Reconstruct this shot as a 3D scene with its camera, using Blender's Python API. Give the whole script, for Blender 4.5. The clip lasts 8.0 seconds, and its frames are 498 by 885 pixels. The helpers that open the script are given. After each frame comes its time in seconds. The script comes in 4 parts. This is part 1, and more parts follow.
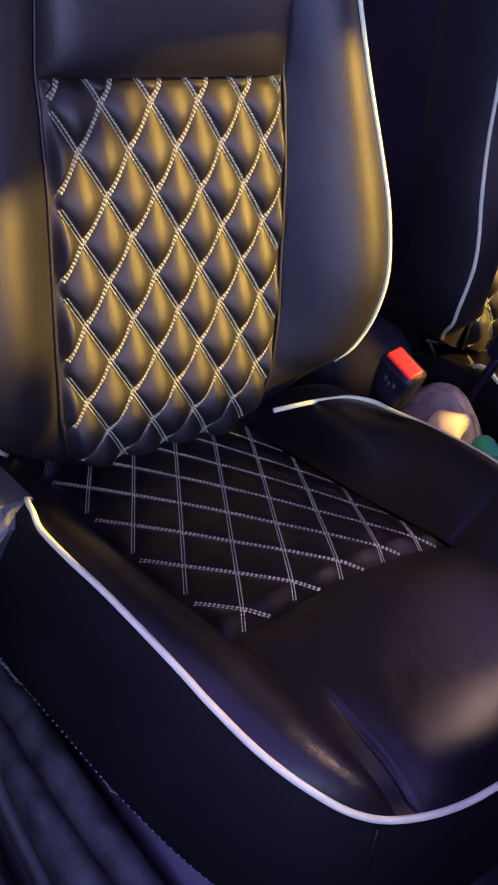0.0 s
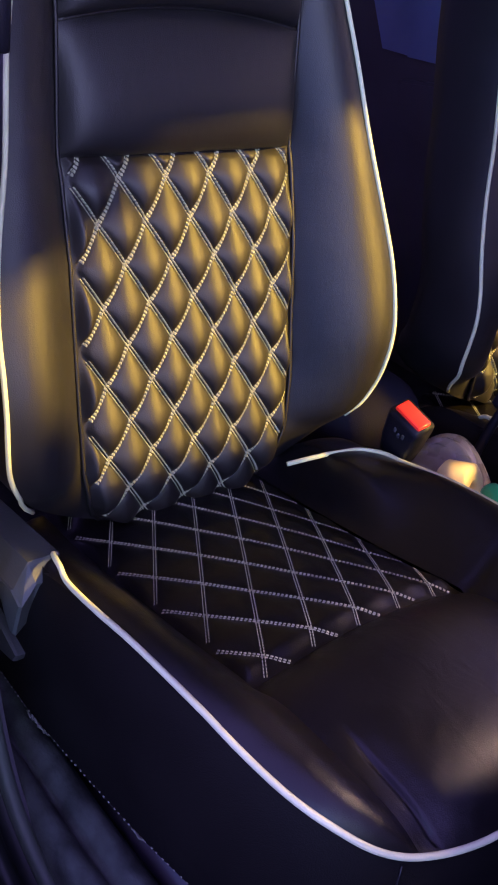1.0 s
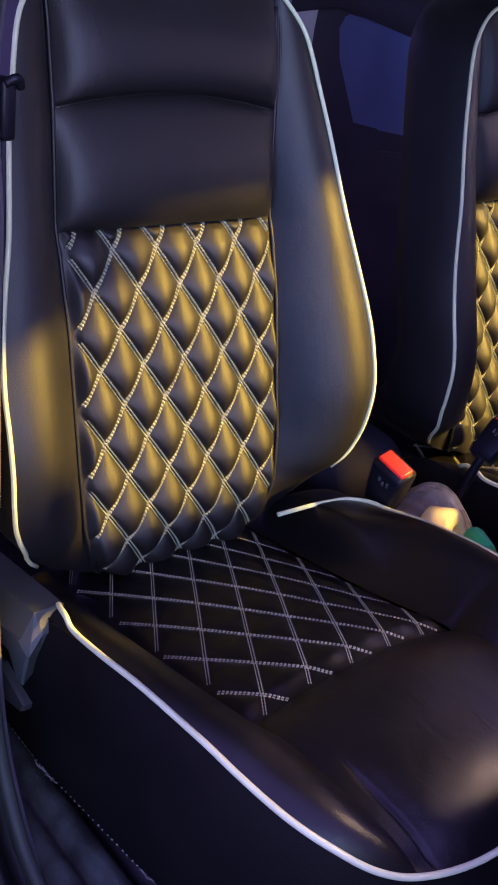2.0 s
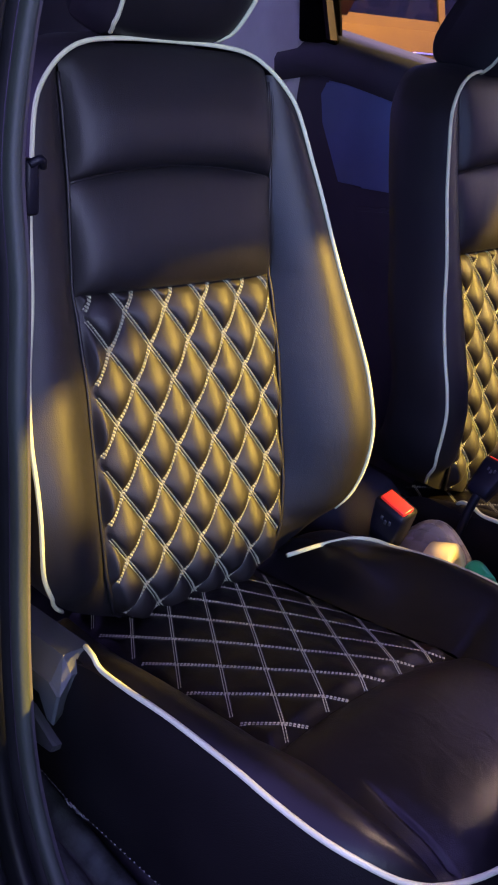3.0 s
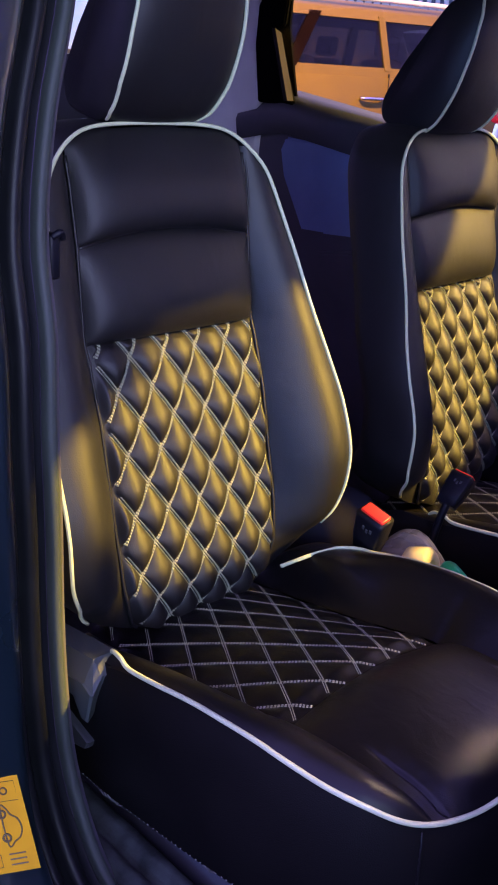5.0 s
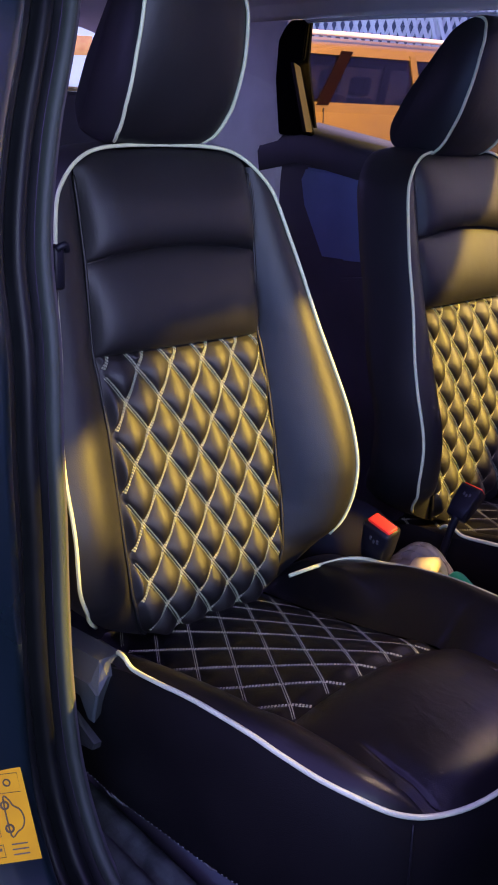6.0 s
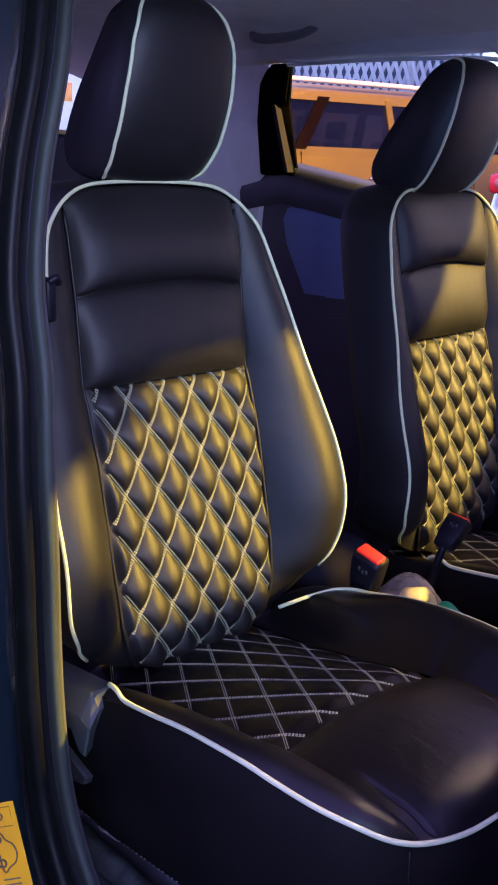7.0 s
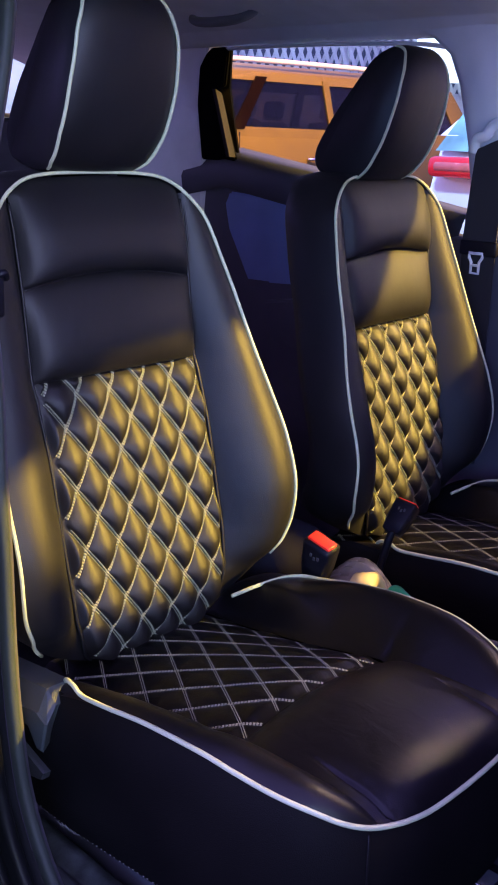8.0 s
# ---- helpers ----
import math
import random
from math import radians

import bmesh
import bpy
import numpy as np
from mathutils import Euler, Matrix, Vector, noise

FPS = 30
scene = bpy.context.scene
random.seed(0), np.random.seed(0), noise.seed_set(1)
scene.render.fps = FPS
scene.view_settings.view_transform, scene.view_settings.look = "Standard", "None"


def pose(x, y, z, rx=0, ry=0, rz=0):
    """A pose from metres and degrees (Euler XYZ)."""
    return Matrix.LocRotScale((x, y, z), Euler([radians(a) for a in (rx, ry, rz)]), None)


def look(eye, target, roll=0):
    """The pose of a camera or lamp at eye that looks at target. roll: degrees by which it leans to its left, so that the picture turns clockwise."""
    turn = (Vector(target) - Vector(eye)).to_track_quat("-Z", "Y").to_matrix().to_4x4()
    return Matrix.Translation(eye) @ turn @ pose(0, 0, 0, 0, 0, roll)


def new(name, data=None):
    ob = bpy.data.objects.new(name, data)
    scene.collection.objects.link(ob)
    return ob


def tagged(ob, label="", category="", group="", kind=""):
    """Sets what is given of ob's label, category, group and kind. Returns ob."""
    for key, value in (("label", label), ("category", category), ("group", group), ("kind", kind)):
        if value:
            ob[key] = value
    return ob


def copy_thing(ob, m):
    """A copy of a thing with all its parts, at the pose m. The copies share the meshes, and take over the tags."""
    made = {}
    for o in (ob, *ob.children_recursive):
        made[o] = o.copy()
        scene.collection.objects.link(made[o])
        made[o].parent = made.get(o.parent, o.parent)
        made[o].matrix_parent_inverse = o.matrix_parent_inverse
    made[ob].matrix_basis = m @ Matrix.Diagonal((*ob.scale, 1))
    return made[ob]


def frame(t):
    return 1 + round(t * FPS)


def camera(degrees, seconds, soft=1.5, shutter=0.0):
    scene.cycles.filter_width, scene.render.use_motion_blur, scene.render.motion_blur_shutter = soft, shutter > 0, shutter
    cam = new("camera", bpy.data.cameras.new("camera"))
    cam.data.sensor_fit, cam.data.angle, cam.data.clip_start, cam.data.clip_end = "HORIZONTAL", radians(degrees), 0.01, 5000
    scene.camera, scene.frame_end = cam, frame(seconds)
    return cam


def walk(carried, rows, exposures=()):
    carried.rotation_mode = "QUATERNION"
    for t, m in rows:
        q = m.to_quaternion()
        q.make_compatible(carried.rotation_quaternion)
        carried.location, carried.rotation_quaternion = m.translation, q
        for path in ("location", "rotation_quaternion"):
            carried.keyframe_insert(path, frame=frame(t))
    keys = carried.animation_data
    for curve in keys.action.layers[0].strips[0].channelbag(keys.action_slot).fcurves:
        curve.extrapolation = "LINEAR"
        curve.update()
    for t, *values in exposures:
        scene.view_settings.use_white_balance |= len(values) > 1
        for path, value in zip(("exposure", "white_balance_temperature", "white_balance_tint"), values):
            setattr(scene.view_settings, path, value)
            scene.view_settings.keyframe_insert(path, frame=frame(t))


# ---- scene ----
cam = camera(28.4, 8.0, soft=1.9)
PATH = [
    (0, (-0.556, -0.731, 1.182), (0.613, 0.46, 0.079), 11.9),
    (0.5, (-0.566, -0.737, 1.184), (0.607, 0.492, 0.128), 10.9),
    (1, (-0.584, -0.751, 1.198), (0.597, 0.509, 0.188), 9.9),
    (1.5, (-0.6, -0.769, 1.205), (0.607, 0.513, 0.257), 9.2),
    (3, (-0.68, -0.821, 1.226), (0.586, 0.512, 0.438), 6.1),
    (3.5, (-0.699, -0.835, 1.233), (0.584, 0.505, 0.486), 5.3),
    (4, (-0.747, -0.866, 1.245), (0.578, 0.445, 0.52), 4.8),
    (4.5, (-0.805, -0.878, 1.267), (0.537, 0.419, 0.547), 3.9),
    (6, (-0.798, -0.976, 1.239), (0.483, 0.424, 0.604), 2.3),
    (6.5, (-0.808, -0.975, 1.229), (0.493, 0.434, 0.66), 2.2),
    (7, (-0.815, -0.978, 1.229), (0.51, 0.415, 0.675), 2.1),
    (7.5, (-0.823, -0.98, 1.238), (0.535, 0.375, 0.674), 2.2),
    (8, (-0.824, -0.969, 1.243), (0.577, 0.331, 0.655), 2.1),
]
walk(cam, [(t, look(eye, target, roll)) for t, eye, target, roll in PATH], [(0, 0.12, 5600, 38), (1.5, 0.12, 5600, 30), (4.5, 0.12, 5600, 27), (7, 0.10, 5600, 22), (8, 0.12, 5600, 23)])

# ---------------------------------------------------------------- light
world = bpy.data.worlds.new("night_sky")
scene.world = world
world.use_nodes = True
wn = world.node_tree.nodes
wn["Background"].inputs["Color"].default_value = (0.41, 0.315, 0.86, 1)
wn["Background"].inputs["Strength"].default_value = 2.15


def lamp(name, kind, m, energy, colour, **props):
    data = bpy.data.lights.new(name, kind)
    data.energy, data.color = energy, colour
    for key, value in props.items():
        if key == "size":
            data.size = value
        if key == "angle":
            data.angle = value
        if key == "spot":
            data.spot_size, data.spot_blend = radians(value), 0.35
        if key == "radius":
            data.shadow_soft_size = value
    ob = new(name, data)
    ob.matrix_world = m
    return ob


# shaded sodium street lamp ahead of the car, high up on its far side
lamp("sodium_street_lamp", "SPOT", look((4.6, -5.3, 5.3), (0.3, -0.2, 0.8)), 12500, (1.0, 0.63, 0.05), radius=0.15, spot=30)
# warm shaded lamp across the lane, seen under the windscreen header
lamp("warm_lamp_across", "SPOT", look((5.0, -2.6, 6.9), (0.1, -0.4, 0.6)), 2900, (1.0, 0.66, 0.34), radius=0.25, spot=26)
# fill lights added behind the camera: cool in front, purple low, blue from the side
lamp("cool_fill_front", "AREA", look((-2.3, -4.4, 2.3), (0, 0, 0.7)), 150, (0.68, 0.84, 0.92), size=1.5)
lamp("purple_fill_low", "AREA", look((-2.3, -4.9, 0.85), (0.3, 0.3, 1.3)), 72, (0.62, 0.56, 0.88), size=1.2)
lamp("blue_fill_side", "AREA", look((-3.6, -2.4, 1.5), (0.4, 0.2, 0.9)), 46, (0.27, 0.55, 1.0), size=1.0)
# added light on the unseen wall across the lane, for warm sheen on the leather
lamp("wall_wash_fill", "SPOT", look((5.0, -3.2, 4.9), (6.4, -3.2, 2.4)), 2600, (1.0, 0.74, 0.50), radius=0.15, spot=120)
# added lights: orange over the parked row, cool on the hatchback and behind the row
lamp("orange_row_fill", "SPOT", look((2.6, 1.4, 5.2), (5.2, 4.6, 1.5)), 6500, (1.0, 0.40, 0.0), radius=0.10, spot=40)
lamp("cool_hatchback_fill", "SPOT", look((-0.2, 1.0, 4.0), (2.3, 0.9, 1.1)), 800, (0.62, 0.95, 0.95), radius=0.15, spot=27)
lamp("cool_fence_fill", "AREA", look((7.3, 6.9, 3.9), (9.0, 6.1, 2.1)), 75, (0.66, 0.92, 1.0), size=1.4)


# ---------------------------------------------------------------- materials
def mat(name, colour, rough=0.5, metal=0.0, bump=0.0, scale=200.0, vary=0.15, vary_scale=6.0, spec=0.5, coat=0.0, emit=None, detail=4.0, rough_vary=0.08, wrinkle=0.0):
    m = bpy.data.materials.new(name)
    m.use_nodes = True
    nt = m.node_tree
    p = nt.nodes["Principled BSDF"]
    p.inputs["Roughness"].default_value, p.inputs["Metallic"].default_value = rough, metal
    p.inputs["Specular IOR Level"].default_value = spec
    p.inputs["Coat Weight"].default_value = coat
    tc = nt.nodes.new("ShaderNodeTexCoord")
    if vary:
        n = nt.nodes.new("ShaderNodeTexNoise")
        n.inputs["Scale"].default_value, n.inputs["Detail"].default_value = vary_scale, 6
        nt.links.new(tc.outputs["Object"], n.inputs["Vector"])
        r = nt.nodes.new("ShaderNodeValToRGB")
        r.color_ramp.elements[0].position, r.color_ramp.elements[1].position = 0.3, 0.7
        r.color_ramp.elements[0].color = tuple(c * (1 - vary) for c in colour) + (1,)
        r.color_ramp.elements[1].color = tuple(min(1, c * (1 + vary)) for c in colour) + (1,)
        nt.links.new(n.outputs["Fac"], r.inputs["Fac"])
        nt.links.new(r.outputs["Color"], p.inputs["Base Color"])
        rr = nt.nodes.new("ShaderNodeMapRange")
        rr.inputs["To Min"].default_value, rr.inputs["To Max"].default_value = rough - rough_vary, rough + rough_vary
        nt.links.new(n.outputs["Fac"], rr.inputs["Value"])
        nt.links.new(rr.outputs["Result"], p.inputs["Roughness"])
    else:
        p.inputs["Base Color"].default_value = (*colour, 1)
    if bump:
        b = nt.nodes.new("ShaderNodeTexNoise")
        b.inputs["Scale"].default_value, b.inputs["Detail"].default_value = scale, detail
        nt.links.new(tc.outputs["Object"], b.inputs["Vector"])
        bm_ = nt.nodes.new("ShaderNodeBump")
        bm_.inputs["Strength"].default_value, bm_.inputs["Distance"].default_value = bump, 0.001
        nt.links.new(b.outputs["Fac"], bm_.inputs["Height"])
        if wrinkle:
            mp, wr, fold = (nt.nodes.new(k) for k in ("ShaderNodeMapping", "ShaderNodeTexNoise", "ShaderNodeBump"))
            mp.inputs["Scale"].default_value = (1.7, 1.0, 0.6)
            wr.inputs["Scale"].default_value, wr.inputs["Detail"].default_value, wr.inputs["Distortion"].default_value = 24.0, 3.0, 0.6
            fold.inputs["Strength"].default_value, fold.inputs["Distance"].default_value = wrinkle, 0.004
            nt.links.new(tc.outputs["Object"], mp.inputs["Vector"])
            nt.links.new(mp.outputs["Vector"], wr.inputs["Vector"])
            nt.links.new(wr.outputs["Fac"], fold.inputs["Height"])
            nt.links.new(fold.outputs["Normal"], bm_.inputs["Normal"])
        nt.links.new(bm_.outputs["Normal"], p.inputs["Normal"])
    if emit:
        p.inputs["Emission Color"].default_value, p.inputs["Emission Strength"].default_value = (*emit[0], 1), emit[1]
    return m


LEATHER = mat("black_leatherette", (0.005, 0.0045, 0.005), 0.54, bump=0.3, scale=900, vary=0.3, vary_scale=9, spec=0.54, wrinkle=0.18)
CUSHION_SKIN = mat("black_seat_leatherette", (0.0045, 0.004, 0.0045), 0.34, bump=0.3, scale=900, vary=0.3, vary_scale=9, spec=0.33, wrinkle=0.28)
SKIRT = mat("matte_black_seat_skirt", (0.0045, 0.0038, 0.0036), 0.7, bump=0.4, scale=700, vary=0.3, vary_scale=9, spec=0.12)
QUILT = mat("black_quilted_leatherette", (0.0075, 0.006, 0.0055), 0.55, bump=0.3, scale=900, vary=0.25, vary_scale=9, spec=0.52, wrinkle=0.2)
PIPING = mat("white_piping_cord", (0.58, 0.62, 0.38), 0.45, bump=0.15, scale=600, vary=0.06, vary_scale=40)
THREAD = mat("white_thread", (0.30, 0.31, 0.21), 0.7, vary=0.08, vary_scale=300)
PLASTIC = mat("black_trim_plastic", (0.085, 0.080, 0.100), 0.6, bump=0.3, scale=500, vary=0.15, spec=0.35)
GREY_PLASTIC = mat("grey_trim_plastic", (0.16, 0.16, 0.17), 0.5, bump=0.25, scale=450, vary=0.1)
DARK_GREY = mat("dark_grey_plastic", (0.040, 0.042, 0.046), 0.55, bump=0.3, scale=450, vary=0.15)
RECLINER = mat("grey_recliner_plastic", (0.050, 0.058, 0.055), 0.5, bump=0.3, scale=450, vary=0.12)
STRIP = mat("brown_frame_strip", (0.016, 0.012, 0.010), 0.7, bump=0.3, scale=400, vary=0.2, spec=0.15)
BUCKLE = mat("black_buckle_plastic", (0.006, 0.006, 0.010), 0.45, bump=0.2, scale=500, vary=0.1, spec=0.2)
FELT = mat("black_window_felt", (0.0025, 0.0025, 0.003), 0.95, vary=0.2, spec=0.02)
LIP = mat("grey_green_sill_lip", (0.034, 0.044, 0.037), 0.62, bump=0.4, scale=300, vary=0.2)
SILL_TRIM = mat("scuffed_grey_sill_trim", (0.038, 0.044, 0.041), 0.85, bump=0.9, scale=260, vary=0.6, vary_scale=30, spec=0.2)
CARPET = mat("dark_floor_carpet", (0.03, 0.032, 0.033), 0.95, bump=0.9, scale=350, vary=0.4, vary_scale=25, spec=0.1)
LINING = mat("grey_roof_lining", (0.76, 0.77, 0.78), 0.95, bump=0.5, scale=500, vary=0.06, vary_scale=12, spec=0.1)
DOOR_FABRIC = mat("blue_grey_door_fabric", (0.22, 0.28, 0.50), 0.9, bump=0.6, scale=700, vary=0.12, spec=0.15)
PAINT = mat("dark_blue_car_paint", (0.006, 0.012, 0.016), 0.3, vary=0.08, coat=0.5)
RUBBER = mat("black_door_seal_rubber", (0.008, 0.009, 0.010), 0.45, vary=0.2, vary_scale=20, spec=0.22)
# faint emission stands in for light on the red button
RED = mat("red_buckle_button", (0.75, 0.03, 0.015), 0.3, vary=0.05, emit=((1.0, 0.05, 0.01), 0.10))
STEEL = mat("bright_steel", (0.62, 0.62, 0.63), 0.25, metal=1.0, vary=0.05)
WEBBING = mat("dark_belt_webbing", (0.016, 0.015, 0.019), 0.8, bump=0.5, scale=900, vary=0.1)
GREEN = mat("green_plastic", (0.03, 0.42, 0.14), 0.35, vary=0.08)
CREAM = mat("beige_packing_tape", (0.85, 0.68, 0.28), 0.45, vary=0.1, vary_scale=20)
YELLOW = mat("yellow_sticker", (0.60, 0.30, 0.0), 0.55, vary=0.10, vary_scale=20, spec=0.12)
# darker than THREAD, so the hem stitches stand out less
HEM_THREAD = mat("grey_hem_thread", (0.09, 0.09, 0.08), 0.8, vary=0.4, vary_scale=60)
PRINT = mat("dark_sticker_print", (0.07, 0.04, 0.006), 0.5, vary=0.1)
SILVER = mat("champagne_car_paint", (0.13, 0.100, 0.018), 0.45, vary=0.05, spec=0.2)
WHITE_PAINT = mat("white_car_paint", (0.75, 0.76, 0.78), 0.25, vary=0.04, coat=0.5)
# cyan light and uneven reflections are painted into this glass colour
REAR_GLASS = mat("cyan_lit_rear_glass", (0.15, 0.30, 0.33), 0.10, vary=0.6, vary_scale=5, spec=0.7)
LENS = mat("pink_lamp_lens", (0.45, 0.09, 0.10), 0.25, vary=0.2, vary_scale=30)
BROWN_TRIM = mat("brown_pillar_trim", (0.005, 0.002, 0.002), 0.9, vary=0.2, spec=0.05)
TYRE = mat("tyre_rubber", (0.02, 0.02, 0.02), 0.8, bump=0.5, scale=120)
TAIL = mat("red_tail_lamp", (0.5, 0.012, 0.02), 0.2, vary=0.1, emit=((1.0, 0.03, 0.04), 0.12))
ASPHALT = mat("asphalt", (0.05, 0.05, 0.052), 0.9, bump=0.8, scale=90, vary=0.3, vary_scale=3)
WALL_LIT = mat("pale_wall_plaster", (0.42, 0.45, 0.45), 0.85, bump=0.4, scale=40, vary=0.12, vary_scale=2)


def glass(name, tint=(0.86, 0.9, 0.88)):
    m = bpy.data.materials.new(name)
    m.use_nodes = True
    nt = m.node_tree
    nt.nodes.remove(nt.nodes["Principled BSDF"])
    a, b, mix, fr = (nt.nodes.new(k) for k in ("ShaderNodeBsdfTransparent", "ShaderNodeBsdfGlossy", "ShaderNodeMixShader", "ShaderNodeFresnel"))
    a.inputs["Color"].default_value = (*tint, 1)
    b.inputs["Roughness"].default_value = 0.02
    fr.inputs["IOR"].default_value = 1.3
    nt.links.new(fr.outputs["Fac"], mix.inputs["Fac"])
    nt.links.new(a.outputs["BSDF"], mix.inputs[1])
    nt.links.new(b.outputs["BSDF"], mix.inputs[2])
    nt.links.new(mix.outputs["Shader"], nt.nodes["Material Output"].inputs["Surface"])
    return m


GLASS = glass("clear_car_glass")
TINTED = glass("tinted_car_glass", (0.42, 0.40, 0.40))


# ---------------------------------------------------------------- mesh tools
def finish(bm, smooth=True):
    bmesh.ops.recalc_face_normals(bm, faces=bm.faces)
    for f in bm.faces:
        f.smooth = smooth
    return bm


def part(name, bm, material, parent=None, label="", smooth=True):
    me = bpy.data.meshes.new(name)
    finish(bm, smooth)
    bm.to_mesh(me)
    bm.free()
    me.materials.append(material)
    ob = new(name, me)
    if parent is not None:
        ob.parent = parent
    if label:
        tagged(ob, label)
    return ob


def mesh_part(name, verts, faces, material, parent=None, label="", smooth=True):
    me = bpy.data.meshes.new(name)
    me.from_pydata([tuple(v) for v in verts], [], faces)
    me.polygons.foreach_set("use_smooth", [smooth] * len(me.polygons))
    me.materials.append(material)
    ob = new(name, me)
    if parent is not None:
        ob.parent = parent
    if label:
        tagged(ob, label)
    return ob


def thing(name, label, category, group="", kind="", at=(0, 0, 0)):
    ob = new(name)
    ob.location = at
    ob.empty_display_size = 0.05
    return tagged(ob, label, category, group, kind)


def sheet(fn, us, vs):
    """Vertices and quads of the surface fn(u, v) over the values us and vs."""
    verts = [fn(u, v) for v in vs for u in us]
    n = len(us)
    faces = [(j * n + i, j * n + i + 1, (j + 1) * n + i + 1, (j + 1) * n + i) for j in range(len(vs) - 1) for i in range(n - 1)]
    return verts, faces


def spline(points, per=8, closed=False):
    """Catmull-Rom through the points."""
    p = [Vector(q) for q in points]
    n = len(p)
    out = []
    for i in range(n if closed else n - 1):
        if closed:
            a, b, c, d = p[i - 1], p[i], p[(i + 1) % n], p[(i + 2) % n]
        else:
            a, b, c, d = p[max(i - 1, 0)], p[i], p[i + 1], p[min(i + 2, n - 1)]
        for k in range(per):
            t = k / per
            out.append(0.5 * ((2 * b) + (c - a) * t + (2 * a - 5 * b + 4 * c - d) * t * t + (3 * b - a - 3 * c + d) * t ** 3))
    if not closed:
        out.append(p[-1])
    return out


def tube(bm, pts, radius, sides=10, closed=False, cap=True):
    pts = [Vector(q) for q in pts]
    n = len(pts)
    up = Vector((0, 0, 1))
    rings = []
    prev = None
    for i in range(n):
        t = (pts[(i + 1) % n] - pts[i - 1]) if closed else (pts[min(i + 1, n - 1)] - pts[max(i - 1, 0)])
        t.normalize()
        if prev is None:
            prev = t.orthogonal().normalized()
        prev = (prev - t * prev.dot(t)).normalized()
        b = t.cross(prev)
        r = radius(i / (n - 1)) if callable(radius) else radius
        rings.append([bm.verts.new(pts[i] + r * (math.cos(2 * math.pi * k / sides) * prev + math.sin(2 * math.pi * k / sides) * b)) for k in range(sides)])
    for i in range(n if closed else n - 1):
        a, b = rings[i], rings[(i + 1) % n]
        for k in range(sides):
            bm.faces.new((a[k], a[(k + 1) % sides], b[(k + 1) % sides], b[k]))
    if cap and not closed:
        bm.faces.new(rings[0][::-1])
        bm.faces.new(rings[-1])
    return bm


def box(bm, lo, hi, bevel=0.004, segments=2, m=None):
    """A box with rounded edges between the corners lo and hi."""
    lo, hi = Vector(lo), Vector(hi)
    made = bmesh.ops.create_cube(bm, size=1.0)["verts"]
    for v in made:
        v.co = Vector([(lo[k] + hi[k]) / 2 + v.co[k] * (hi[k] - lo[k]) for k in range(3)])
    if bevel:
        edges = list({e for v in made for e in v.link_edges})
        out = bmesh.ops.bevel(bm, geom=edges, offset=bevel, segments=segments, affect="EDGES", profile=0.5)
        made = list({v for f in out["faces"] for v in f.verts} | {v for v in made if v.is_valid})
    if m is not None:
        for v in made:
            v.co = m @ v.co
    return bm


def loft(bm, rings, closed=True, caps=True):
    rows = [[bm.verts.new(p) for p in r] for r in rings]
    n = len(rows[0])
    for a, b in zip(rows[:-1], rows[1:]):
        for k in range(n if closed else n - 1):
            bm.faces.new((a[k], a[(k + 1) % n], b[(k + 1) % n], b[k]))
    if caps:
        bm.faces.new(rows[0][::-1])
        bm.faces.new(rows[-1])
    return bm


def prism(bm, outline, axis, a, b):
    """Extrudes an outline of 2D points along an axis from a to b (outline in the other two axes, in order)."""
    def at(p, w):
        q = list(p)
        q.insert(axis, w)
        return Vector(q)
    return loft(bm, [[at(p, a) for p in outline], [at(p, b) for p in outline]])


def smoothstep(t):
    t = min(1.0, max(0.0, t))
    return t * t * (3 - 2 * t)


# ---------------------------------------------------------------- the front seat
P = 0.0533          # width of one quilted diamond
DZ = 0.0768        # its height on the backrest
ZA = 0.9235        # topmost full row of crossings
DY = 0.0830        # its length on the cushion
YF = -0.3065       # foremost row of crossings

BACK_Z = (0.54, 0.57, 0.60, 0.63, 0.69, 0.77, 0.85, 0.923, 0.945, 1.057, 1.13, 1.194, 1.25)
BACK_Y = (-0.016, -0.031, -0.040, -0.0425, -0.033, -0.014, 0.004, 0.028, 0.038, 0.052, 0.066, 0.083, 0.095)
RIM = ((0.085, -0.030, 0.565), (0.135, -0.030, 0.585), (0.175, -0.035, 0.608), (0.203, -0.048, 0.635), (0.222, -0.066, 0.662), (0.234, -0.073, 0.690), (0.239, -0.077, 0.720), (0.241, -0.077, 0.755), (0.241, -0.069, 0.790),
       (0.239, -0.052, 0.836), (0.229, -0.030, 0.891), (0.213, -0.006, 0.957), (0.200, 0.022, 1.031), (0.190, 0.038, 1.075), (0.176, 0.057, 1.129), (0.160, 0.067, 1.155), (0.135, 0.076, 1.177),
       (0.105, 0.081, 1.190), (0.060, 0.083, 1.195), (0.0, 0.083, 1.196))
rim_right = spline(RIM, 6)
rim_z = np.array([p.z for p in rim_right])
rim_x = np.array([p.x for p in rim_right])
rim_y = np.array([p.y for p in rim_right])


def back_y(z):
    return float(np.interp(z, BACK_Z, BACK_Y))


def rim_at(z):
    return float(np.interp(z, rim_z, rim_x)), float(np.interp(z, rim_z, rim_y))


def seam_x(z):
    """Half the width of the middle panels of the backrest."""
    base = float(np.interp(z, (0.55, 0.60, 0.64, 0.70, 0.93, 1.06, 1.17), (0.100, 0.122, 0.132, 0.1355, 0.137, 0.137, 0.138)))
    return min(base, rim_at(z)[0] - 0.006)


